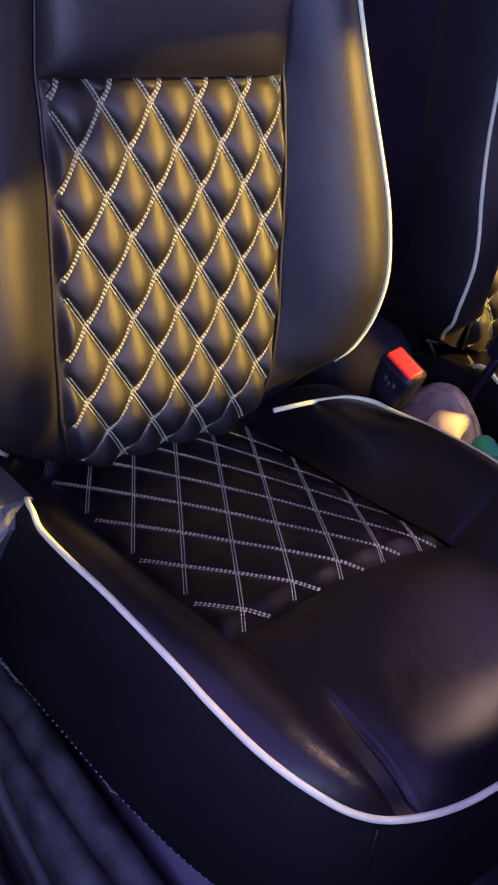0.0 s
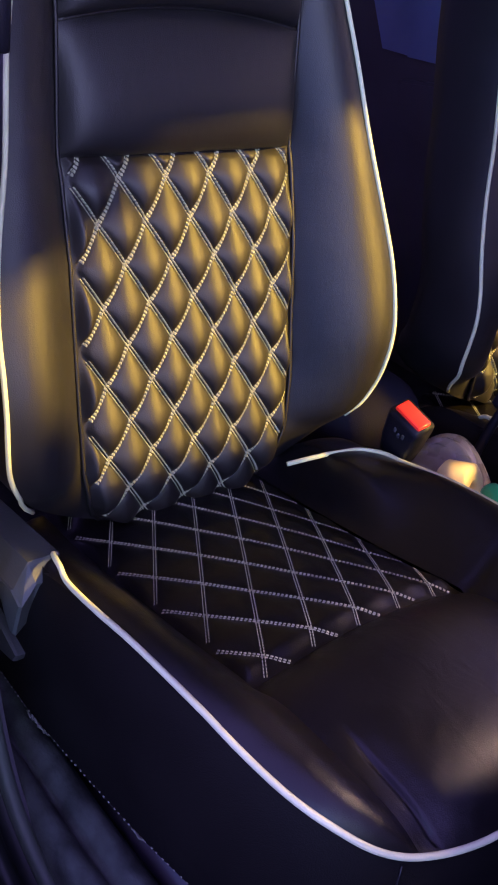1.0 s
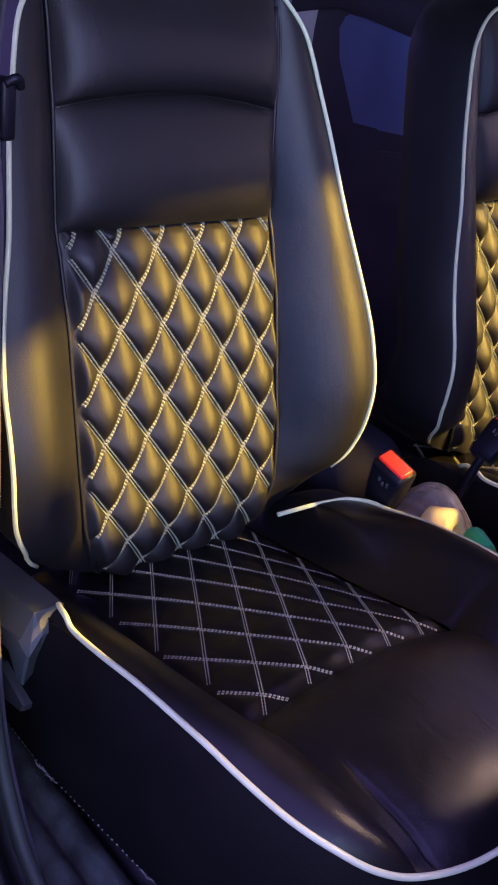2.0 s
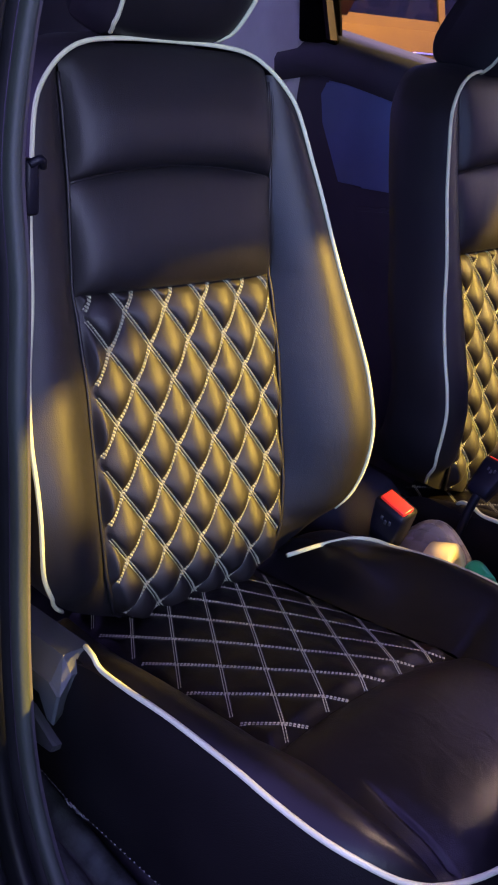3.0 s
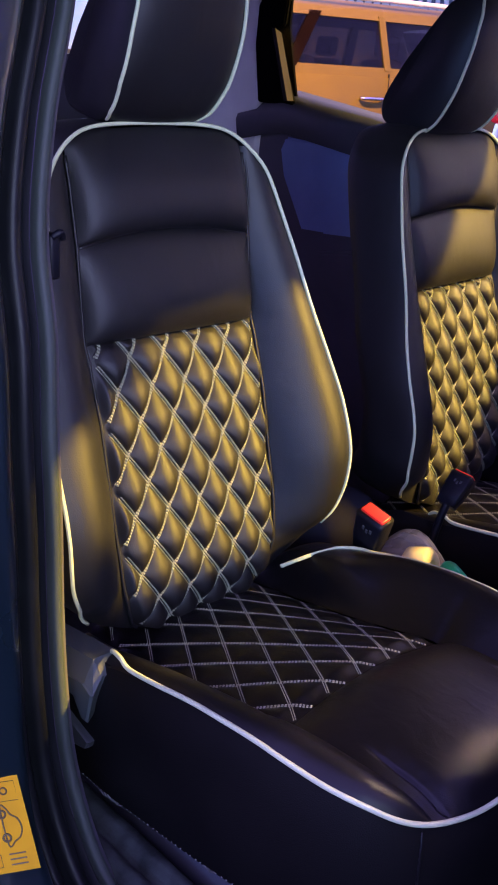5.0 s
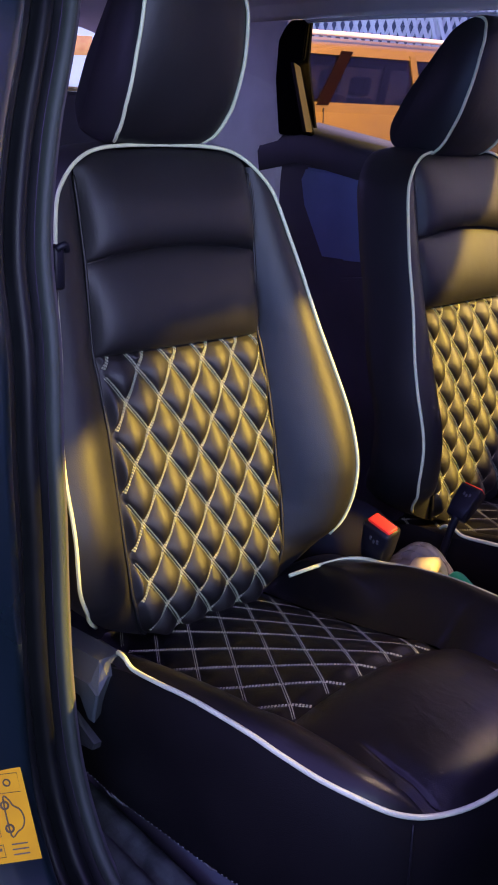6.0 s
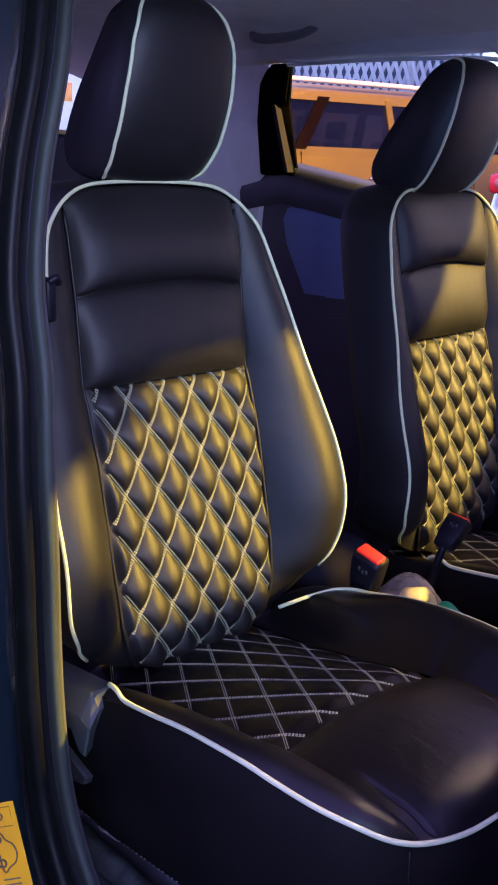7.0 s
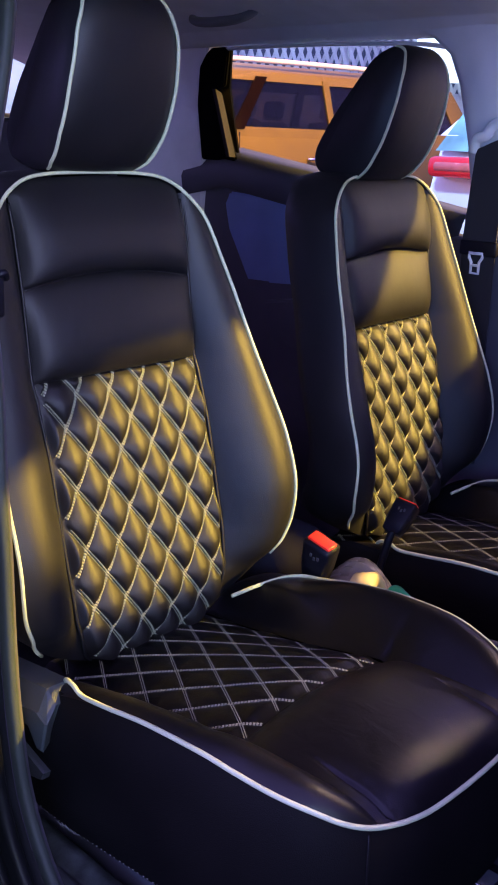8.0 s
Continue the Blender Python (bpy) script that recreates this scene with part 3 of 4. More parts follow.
bm = bmesh.new()
xs, ys = np.linspace(-0.19, 0.94, 40), np.linspace(-0.61, 1.60, 40)
v, f = sheet(lambda x, y: (x, y, roof_z(x, y)), xs, ys)
n = len(v)
v2 = [(a, b, c + 0.05) for a, b, c in v]
f2 = [tuple(n + k for k in q[::-1]) for q in f]
tagged(mesh_part("ceiling", v + v2, f + f2, LINING, None), "grey fabric roof lining of the car", "ceiling", kind="structure")

# painted roof skin above the lining, and the bonnet
v, f = sheet(lambda x, y: (x, y, roof_z(x, y) + 0.062), np.linspace(-0.21, 0.96, 30), np.linspace(-0.63, 1.62, 30))
n = len(v)
tagged(mesh_part("roof", v + [(a, q, c + 0.012) for a, q, c in v], f + [tuple(n + k for k in q[::-1]) for q in f], PAINT, None), "dark blue painted roof of the car", "car roof", kind="structure")
bm = bmesh.new()
prism(bm, [(-2.30, 0.30), (-1.36, 0.30), (-1.36, 0.97), (-1.60, 0.98), (-2.10, 0.90), (-2.32, 0.72)], 0, -0.36, 1.08)
bmesh.ops.bevel(bm, geom=bm.edges[:], offset=0.04, segments=3, affect="EDGES")
structure("bonnet", bm, PAINT, "dark blue bonnet of the car", "car bonnet", smooth=True)

# unseen windscreen header cut to shape the shadow, added shade board, dashboard
bm = bmesh.new()
prism(bm, [(0.16, 1.54), (0.97, 1.54), (0.97, 1.44), (0.90, 1.475), (0.63, 1.487), (0.50, 1.472), (0.475, 1.410), (0.33, 1.355), (0.20, 1.30), (0.16, 1.28)], 1, -0.615, -0.60)
prism(bm, [(-0.06, 1.61), (0.28, 1.61), (0.28, 1.00), (-0.06, 1.00)], 1, -0.76, -0.74)
structure("trim", bm, LINING, "unseen windscreen header and added shade board", "trim")
# unseen dashboard: heights shade the cushion, the notch lets lamp light reach the tape
bm = bmesh.new()
for xa, xb, drop in ((0.44, 0.672, -0.045), (0.672, 0.79, 0.17), (0.79, 1.06, 0.0)):
    prism(bm, [(-1.35, 0.30), (-0.74, 0.30), (-0.70, 0.70), (-0.70, 1.17 - drop), (-0.76, 1.21 - drop), (-1.35, 1.00 - 0.5 * drop)], 0, xa, xb)
prism(bm, [(-1.35, 0.30), (-0.74, 0.30), (-0.70, 0.70), (-0.70, 1.06), (-0.76, 1.12), (-1.35, 1.00)], 0, 0.0, 0.36)
prism(bm, [(-0.80, 0.30), (-0.74, 0.30), (-0.70, 0.70), (-0.70, 1.28), (-0.72, 1.28), (-0.80, 1.00)], 0, 0.36, 0.44)
prism(bm, [(-1.35, 0.30), (-0.98, 0.30), (-0.95, 0.90), (-1.35, 0.98)], 0, -0.34, 0.0)
structure("wall_front", bm, PLASTIC, "unseen black plastic dashboard across the car, stepped to shape lamp shadow", "dashboard")
bm = bmesh.new()
tube(bm, [(0.95, -0.60, 1.50), (1.0, -0.85, 1.25), (1.06, -1.15, 1.0)], 0.055, 8)
structure("trim", bm, PLASTIC, "dark windscreen pillar on the passenger side", "trim", smooth=True)

# far side: front door, pillar, rear door with its window
def side_x(z):
    """Inner trim of the far side leans in above the belt."""
    return 1.035 - 0.05 * smoothstep((z - 1.05) / 0.45)


def wall_panel(name, outline, material, label, category, depth=0.03, inset=0.0, parent=None):
    """A slab on the far side with an outline of (y, z)."""
    bm = bmesh.new()
    loft(bm, [[Vector((side_x(z) - inset, y, z)) for y, z in outline], [Vector((side_x(z) - inset + depth, y, z)) for y, z in outline]])
    bmesh.ops.bevel(bm, geom=[e for e in bm.edges], offset=min(0.006, depth * 0.3), segments=2, affect="EDGES", clamp_overlap=True)
    if parent is not None:
        return part(name, bm, material, parent, label, smooth=False)
    return structure(name, bm, material, label, category)


rear_door = thing("door_1", "black rear car door with a blue-grey fabric panel, closed", "car door", kind="structure", at=(0, -0.014, 0))
wall_panel("door_panel", [(0.17, 0.22), (0.98, 0.22), (1.00, 0.95), (1.02, 1.14), (0.17, 1.06)], PLASTIC, "", "", 0.05, 0.0, rear_door)
wall_panel("armrest", [(0.22, 0.74), (0.66, 0.76), (0.70, 0.86), (0.60, 0.875), (0.22, 0.84)], PLASTIC, "", "", 0.06, 0.045, rear_door)
wall_panel("fabric_panel", [(0.62, 0.905), (0.79, 0.895), (0.865, 1.02), (0.880, 1.085), (0.862, 1.115), (0.60, 1.100), (0.30, 1.055), (0.30, 0.890)], DOOR_FABRIC, "blue-grey fabric panel", "", 0.02, 0.008, rear_door)
bm = bmesh.new()
loft(bm, [[Vector((side_x(1.1) + o, y, z + h)) for y, z in ((1.03, 1.145), (0.88, 1.175), (0.60, 1.135), (0.17, 1.065))] for o, h in ((-0.012, -0.05), (-0.02, 0.0), (0.0, 0.040), (0.05, 0.048), (0.07, 0.02))], closed=False, caps=False)
part("window_sill", bm, DARK_GREY, rear_door, "grey plastic ledge under the window")
# window frame of the rear door: rear upright, black with a lit edge, and the glass
wall_panel("window_frame", [(0.962, 1.190), (0.838, 1.190), (0.840, 1.205), (0.890, 1.356), (0.856, 1.366), (0.835, 1.455), (0.895, 1.455), (0.918, 1.440), (0.942, 1.410), (0.956, 1.322)], FELT, "", "", 0.012, 0.004, rear_door)
bm = bmesh.new()
loft(bm, [[Vector(p) + Vector((0, d, 0)) for p in ((0.984, 0.834, 1.200), (1.010, 0.838, 1.200), (1.004, 0.886, 1.350), (0.980, 0.885, 1.360))] for d in (-0.010, 0.002)])
part("frame_strip", bm, STRIP, rear_door, "grey plastic strip", smooth=False)
bm = bmesh.new()
loft(bm, [[Vector((x, y, z)) for y, z in ((0.836, 1.180), (0.866, 1.180), (0.915, 1.366), (0.900, 1.460), (0.876, 1.460), (0.880, 1.366))] for x in (1.034, 1.040)])
part("glass_run", bm, FELT, rear_door, "black felt glass run", smooth=False)
bm = bmesh.new()
tube(bm, spline([(0.990, 0.850, 1.450), (0.984, 0.80, 1.451), (0.978, 0.50, 1.449), (0.982, 0.245, 1.438), (0.992, 0.190, 1.405), (1.02, 0.165, 1.28), (1.04, 0.15, 1.09)], 6), 0.0045, 8)
part("window_seal", bm, LINING, rear_door, "grey edge trim round the window")
bm = bmesh.new()
v, f = sheet(lambda y, z: (1.042 - 0.045 * smoothstep((z - 1.05) / 0.45), y, z), np.linspace(0.15, 0.93, 14), np.linspace(1.06, 1.475, 8))
pane = mesh_part("pane", v, f, GLASS, rear_door, "clear glass")
pane.visible_shadow = False
wall_panel("wall_east", [(0.985, 0.22), (1.62, 0.22), (1.62, 1.52), (0.895, 1.50), (0.895, 1.46), (0.906, 1.44), (0.932, 1.41), (0.951, 1.356), (0.945, 1.30), (0.922, 1.20), (0.922, 1.0)], LINING, "grey trim of the rear pillar", "pillar trim", 0.04, -0.012)
# rail above the far windows
bm = bmesh.new()
loft(bm, [[Vector((0.935 + o, y, 1.466 + h + 0.012 * math.sin((y + 0.4) * 1.2))) for y in np.linspace(-0.62, 1.60, 30)] for o, h in ((-0.03, 0.035), (0.0, 0.02), (0.035, -0.012), (0.055, -0.022), (0.075, -0.01), (0.09, 0.03))], closed=False, caps=False)
structure("trim", bm, LINING, "grey lining over the roof rail", "trim", smooth=True)
# far middle pillar: light upper trim, dark lower trim
bm = bmesh.new()
rings = []
for z, y0, y1 in ((1.06, 0.145, -0.06), (1.12, 0.137, -0.055), (1.25, 0.150, -0.03), (1.36, 0.170, 0.0), (1.42, 0.195, 0.01), (1.455, 0.24, 0.0), (1.48, 0.32, -0.06), (1.50, 0.40, -0.12)):
    x = side_x(z) - 0.02
    rings.append([Vector((x + 0.06, y0 + 0.006, z)), Vector((x + 0.012, y0, z)), Vector((x, y0 - 0.02, z)), Vector((x - 0.006, (y0 + y1) / 2, z)), Vector((x, y1 + 0.02, z)), Vector((x + 0.012, y1, z)), Vector((x + 0.06, y1 - 0.006, z))])
loft(bm, rings)
structure("wall_pillar", bm, LINING, "light grey upper trim of the middle pillar", "pillar trim", smooth=True)
bm = bmesh.new()
box(bm, (0.985, -0.08, 0.22), (1.06, 0.165, 1.065), 0.012)
structure("wall_pillar_lower", bm, PLASTIC, "black lower trim of the middle pillar", "pillar trim")
wall_panel("door_2", [(-1.10, 0.22), (-0.09, 0.22), (-0.09, 1.09), (-1.10, 1.12)], PLASTIC, "black inner panel of the closed front passenger door", "car door", 0.05)
# back of the cabin
bm = bmesh.new()
box(bm, (-0.30, 1.58, 0.28), (1.04, 1.64, 1.278), 0.01)
structure("wall_back", bm, PLASTIC, "dark tailgate trim", "car wall")
bm = bmesh.new()
box(bm, (-0.28, 1.565, 1.279), (1.02, 1.635, 1.291), 0.004)
structure("trim", bm, CREAM, "beige edge strip under the tailgate window", "trim")

# ---------------------------------------------------------------- near side: door opening
SILL = [(-0.150, 0.020, 1.47), (-0.197, -0.032, 1.33), (-0.233, -0.048, 1.21), (-0.256, -0.066, 1.10), (-0.264, -0.092, 1.00), (-0.270, -0.102, 0.90), (-0.270, -0.106, 0.80), (-0.270, -0.107, 0.70), (-0.270, -0.112, 0.61),
        (-0.270, -0.126, 0.52), (-0.270, -0.155, 0.45), (-0.270, -0.200, 0.395), (-0.268, -0.28, 0.355), (-0.266, -0.42, 0.335), (-0.265, -0.70, 0.330), (-0.265, -1.05, 0.330)]
sill_path = spline(SILL, 5)


def opening_strip(name, profile, material, label, parent=None, smooth=True):
    """Sweeps a profile of (outboard, into the opening) along the edge of the door opening."""
    bm = bmesh.new()
    rows = []
    n = len(sill_path)
    for i, p in enumerate(sill_path):
        t = (sill_path[min(i + 1, n - 1)] - sill_path[max(i - 1, 0)]).normalized()
        inward = Vector((1, 0, 0)).cross(t)
        inward.normalize()
        if inward.y > 0 and abs(t.z) > 0.5:
            inward.negate()
        if abs(t.z) <= 0.5 and inward.z < 0:
            inward.negate()
        rows.append([bm.verts.new(p + Vector((-o, 0, 0)) + inward * w) for o, w in profile])
    for a, b in zip(rows[:-1], rows[1:]):
        for k in range(len(profile) - 1):
            bm.faces.new((a[k], a[k + 1], b[k + 1], b[k]))
    return part(name, bm, material, parent, label, smooth)


jamb = thing("wall_west", "dark blue painted middle pillar with black rubber door seals", "car pillar", kind="structure", at=(0, 0, 0))
opening_strip("inner_trim", [(-0.016, -0.10), (-0.010, -0.050), (-0.006, -0.012), (-0.002, 0.000), (0.004, 0.002)], PLASTIC, "", jamb)
opening_strip("trim_lip", [(0.002, -0.004), (0.003, 0.004), (0.007, 0.007), (0.013, 0.007), (0.016, 0.003), (0.016, -0.006)], LIP, "grey-green trim lip", jamb)
opening_strip("door_seal", [(0.016, -0.008), (0.026, -0.010), (0.032, 0.004), (0.038, 0.012), (0.046, 0.013), (0.051, 0.006), (0.053, -0.006), (0.058, -0.008)], RUBBER, "", jamb)
opening_strip("outer_seal", [(0.056, -0.008), (0.060, 0.010), (0.066, 0.017), (0.073, 0.017), (0.077, 0.009), (0.078, -0.004), (0.086, -0.004)], RUBBER, "", jamb)
opening_strip("jamb_panel", [(0.084, -0.006), (0.088, 0.025), (0.094, 0.062), (0.102, 0.078), (0.114, 0.083), (0.20, 0.045), (0.26, 0.01), (0.275, -0.02), (0.28, -0.12)], PAINT, "dark blue paint", jamb)
# padded carpet edge along the sill, two scuffed rolls
bm = bmesh.new()
roll = [(0.075, -0.10), (0.070, 0.000), (0.060, 0.014), (0.046, 0.016), (0.036, 0.004), (0.033, -0.006), (0.029, 0.006), (0.018, 0.014), (0.008, 0.010), (0.002, -0.008), (0.0, -0.05)]
loft(bm, [[Vector((-0.270 + o + 0.006 * math.sin(9 * y), y, float(np.interp(-y, (0.12, 0.16, 0.20, 0.30, 0.45, 1.05), (0.390, 0.392, 0.390, 0.384, 0.378, 0.375))) + h)) for o, h in roll] for y in np.linspace(-0.02, -1.05, 56)], closed=False, caps=False)
part("sill_carpet", bm, SILL_TRIM, jamb, "scuffed dark grey carpet")
# near rear door outside the pillar, with its window
bm = bmesh.new()
prism(bm, [(0.08, 0.30), (1.00, 0.30), (1.00, 1.10), (0.08, 1.04)], 0, -0.40, -0.33)
structure("door_3", bm, PAINT, "dark blue closed rear door on the near side", "car door")
bm = bmesh.new()
prism(bm, [(0.34, 1.03), (1.60, 1.05), (1.60, 1.52), (0.26, 1.50)], 0, -0.30, -0.24)
structure("wall_rear_quarter", bm, LINING, "grey trim of the rear quarter", "pillar trim")
bm = bmesh.new()
loft(bm, [[Vector((-0.20 + o, y, 1.485 + h)) for y in np.linspace(-0.62, 1.60, 20)] for o, h in ((0.03, 0.035), (0.0, 0.01), (-0.03, -0.02), (-0.06, -0.02), (-0.09, 0.04))], closed=False, caps=False)
structure("trim", bm, PAINT, "dark roof rail above the door opening", "trim", smooth=True)

# open driver's door, hinged ahead of the opening
door = thing("door_4", "dark blue driver door standing open", "car door", kind="structure", at=(-0.40, -1.12, 0))
door.rotation_euler = (0, 0, radians(212))
bm = bmesh.new()
prism(bm, [(0.0, 0.30), (0.98, 0.30), (1.02, 0.70), (1.0, 0.96), (0.0, 0.93)], 1, -0.06, 0.04)
bmesh.ops.bevel(bm, geom=bm.edges[:], offset=0.012, segments=2, affect="EDGES")
part("door_panel", bm, PAINT, door, smooth=False)
bm = bmesh.new()
tube(bm, spline([(0.02, 0.0, 0.93), (0.30, 0.02, 1.22), (0.55, 0.05, 1.42), (0.85, 0.06, 1.44), (0.98, 0.03, 1.22), (1.0, 0.0, 0.95)], 6), 0.022, 8)
part("window_frame", bm, PAINT, door)

# information sticker on the jamb
sticker = thing("sticker", "yellow information sticker on the door jamb, worn print", "sticker", at=(-0.388, -0.212, 0.555))
su = Vector((-0.86, 0.42, 0.02)).normalized()
sv = Vector((-0.008, -0.051, -0.069))
sv = sv.normalized()
sn = su.cross(sv).normalized()
if sn.y > 0:
    sn.negate()


def on_sticker(a, b, h=0.0):
    return Vector((0.003, 0.018, 0.034)) + su * a + sv * b + sn * (h + 0.003)


def sticker_patch(name, a0, b0, a1, b1, h, material):
    bm = bmesh.new()
    loft(bm, [[on_sticker(a0, b0, h - 0.0006), on_sticker(a1, b0, h - 0.0006), on_sticker(a1, b1, h - 0.0006), on_sticker(a0, b1, h - 0.0006)], [on_sticker(a0, b0, h), on_sticker(a1, b0, h), on_sticker(a1, b1, h), on_sticker(a0, b1, h)]])
    return part(name, bm, material, sticker, smooth=False)


sticker_patch("label_sheet", 0.0, 0.0, 0.075, 0.092, 0.0008, YELLOW)


def sticker_line(name, pts, width=0.0009, closed=True):
    bm = bmesh.new()
    tube(bm, [on_sticker(a, b, 0.0008) for a, b in pts], width, 6, closed=closed)
    return part(name, bm, PRINT, sticker)


def ring_of(a, b, r, n=14):
    return [(a + r * math.cos(2 * math.pi * k / n), b + r * math.sin(2 * math.pi * k / n)) for k in range(n)]


sticker_patch("print_bar", 0.030, 0.011, 0.052, 0.017, 0.0014, PRINT)
sticker_line("print_ring", ring_of(0.017, 0.014, 0.0032))
sticker_line("print_outline", [(0.005, 0.005), (0.070, 0.005), (0.070, 0.024), (0.005, 0.024)], 0.0004)
sticker_line("car_outline", [(p.y, p.z) for p in spline([(0, 0.024, 0.029), (0, 0.019, 0.031), (0, 0.016, 0.037), (0, 0.010, 0.042), (0, 0.008, 0.051), (0, 0.011, 0.059), (0, 0.017, 0.063), (0, 0.024, 0.066)], 4, closed=True)])
for w in (0.036, 0.059):
    sticker_line("wheel_ring", ring_of(0.024, w, 0.0036), 0.0012)
for w in (0.034, 0.054, 0.074):
    sticker_line("print_outline", [(0.034, w), (0.046, w), (0.046, w + 0.012), (0.034, w + 0.012)], 0.0006)
    sticker_patch("print_bar", 0.036, w + 0.003, 0.044, w + 0.006, 0.0014, PRINT)
    sticker_patch("print_bar", 0.050, w + 0.002, 0.066, w + 0.0035, 0.0014, PRINT)
for w in (0.074, 0.079, 0.084):
    sticker_patch("print_bar", 0.010, w, 0.026, w + 0.0014, 0.0014, PRINT)

# belt guide on the near pillar
guide = thing("belt_guide", "black plastic seat belt guide on the door pillar", "seat belt", at=(-0.240, -0.046, 1.08))
bm = bmesh.new()
box(bm, (-0.008, -0.012, -0.030), (0.006, 0.008, 0.018), 0.004)
part("guide_body", bm, BUCKLE, guide)
bm = bmesh.new()
tube(bm, spline([(-0.004, -0.010, 0.014), (0.004, -0.014, 0.019), (0.010, -0.008, 0.012)], 4), 0.004, 8)
part("guide_hook", bm, BUCKLE, guide)
bm = bmesh.new()
box(bm, (-0.003, -0.004, -0.40), (0.001, 0.034, -0.02), 0.001, 1)
part("belt_webbing", bm, WEBBING, guide)

# roof grab handle over the far rear door
grab = thing("grab_handle", "grey plastic roof grab handle above the rear door", "handle", at=(0.87, 0.72, 1.516))
bm = bmesh.new()
tube(bm, spline([(0.0, 0.10, 0.0), (-0.022, 0.085, -0.016), (-0.028, 0.04, -0.024), (-0.028, -0.04, -0.024), (-0.022, -0.085, -0.016), (0.0, -0.10, 0.0)], 6), lambda t: 0.008 + 0.003 * math.sin(math.pi * t), 10)
part("grip", bm, GREY_PLASTIC, grab)
for y in (-0.095, 0.095):
    bm = bmesh.new()
    box(bm, (-0.008, y - 0.018, -0.012), (0.02, y + 0.018, 0.02), 0.005)
    part("end_cap", bm, LINING, grab)

# far seat belt: guide, webbing and tongue
belt = thing("seat_belt", "dark seat belt with steel tongue on the middle pillar", "seat belt", at=(0.985, 0.065, 1.20))
bm = bmesh.new()
tube(bm, spline([(-0.012, 0.050, 0.035), (-0.018, 0.042, 0.060), (-0.02, 0.020, 0.068), (-0.02, 0.008, 0.085), (-0.018, -0.02, 0.095), (-0.012, -0.05, 0.085)], 6), 0.011, 10)
part("belt_guide", bm, LINING, belt, "grey plastic guide")
bm = bmesh.new()
loft(bm, [[Vector((-0.014, 0.042, 0.04)), Vector((-0.017, 0.042, 0.04)), Vector((-0.017, -0.03, 0.07)), Vector((-0.014, -0.03, 0.07))], [Vector((-0.026, 0.046, -0.13)), Vector((-0.029, 0.046, -0.13)), Vector((-0.029, -0.03, -0.13)), Vector((-0.026, -0.03, -0.13))],
          [Vector((-0.020, 0.040, -0.60)), Vector((-0.023, 0.040, -0.60)), Vector((-0.023, -0.03, -0.60)), Vector((-0.020, -0.03, -0.60))]])
part("belt_webbing", bm, WEBBING, belt, smooth=False)
bm = bmesh.new()
box(bm, (-0.034, -0.035, -0.165), (-0.022, 0.050, -0.135), 0.004)
part("tongue_sleeve", bm, BUCKLE, belt)
tongue = [(-0.006, -0.160), (0.024, -0.160), (0.024, -0.168), (0.018, -0.178), (0.018, -0.200), (0.000, -0.200), (0.000, -0.178), (-0.006, -0.168)]
bm = bmesh.new()
tube(bm, [(-0.034, a, b) for a, b in tongue], 0.0032, 8, closed=True)
tube(bm, [(-0.034, 0.001, -0.184), (-0.034, 0.017, -0.184)], 0.003, 8)
part("tongue", bm, WHITE_PAINT, belt, "bright steel tongue")


# rear bench behind the front seats
bench = thing("rear_bench", "black leatherette rear bench seat in the dark", "car seat", at=(0.37, 0.95, 0.285))
bm = bmesh.new()
box(bm, (-0.60, -0.28, 0.10), (0.60, 0.24, 0.31), 0.06, 4)
part("seat_cushion", bm, LEATHER, bench)
bm = bmesh.new()
box(bm, (-0.60, 0.16, 0.24), (0.60, 0.32, 0.82), 0.06, 4, pose(0, 0.2, 0.3, -14, 0, 0) @ pose(0, -0.2, -0.3))
part("backrest", bm, LEATHER, bench)
bm = bmesh.new()
box(bm, (-0.58, -0.20, 0.0), (0.58, 0.24, 0.11), 0.01)
part("bench_base", bm, PLASTIC, bench)


# ---------------------------------------------------------------- things between the seats
def buckle(at, turn, label, size=0.82, sway=0.0):
    ob = thing("seat_belt_buckle", label, "buckle", "seat belt buckles", at=at)
    ob.rotation_euler = [radians(a) for a in turn]
    ob.scale = (size, size, size)
    bm = bmesh.new()
    loft(bm, [[Vector((a * s, b * s, z)) for a, b in ((-0.016, -0.029), (0.016, -0.029), (0.019, -0.024), (0.019, 0.024), (0.016, 0.029), (-0.016, 0.029), (-0.019, 0.024), (-0.019, -0.024))] for s, z in ((0.78, -0.085), (0.92, -0.055), (1.0, -0.012), (0.98, -0.002))])
    part("buckle_body", bm, BUCKLE, ob, "black plastic body")
    bm = bmesh.new()
    box(bm, (-0.0125, -0.0245, -0.006), (0.0125, 0.0245, 0.0035), 0.0025)
    part("release_button", bm, RED, ob, "glossy red button")
    for k in range(3):
        bm = bmesh.new()
        box(bm, (-0.0205, -0.012 + 0.008 * k, -0.030 - 0.004 * (k % 2)), (-0.0186, -0.0075 + 0.008 * k, -0.022 - 0.004 * (k % 2)), 0.0004, 1)
        part("print_bar", bm, DARK_GREY, ob, "worn pale print")
    bm = bmesh.new()
    tube(bm, spline([(0, 0, -0.08), (0.03 * sway, 0.004, -0.12), (0.11 * sway, 0.012, -0.20), (0.20 * sway, 0.03, -0.28)], 4), 0.010, 8)
    part("stalk", bm, BUCKLE, ob)
    return ob


buckle((0.228, -0.146, 0.687), (17, -12, 0), "black seat belt buckle with a red button beside the driver seat")
buckle((0.456, -0.140, 0.687), (8, 43, 8), "black seat belt buckle with a red button beside the passenger seat", size=0.66, sway=0.8)

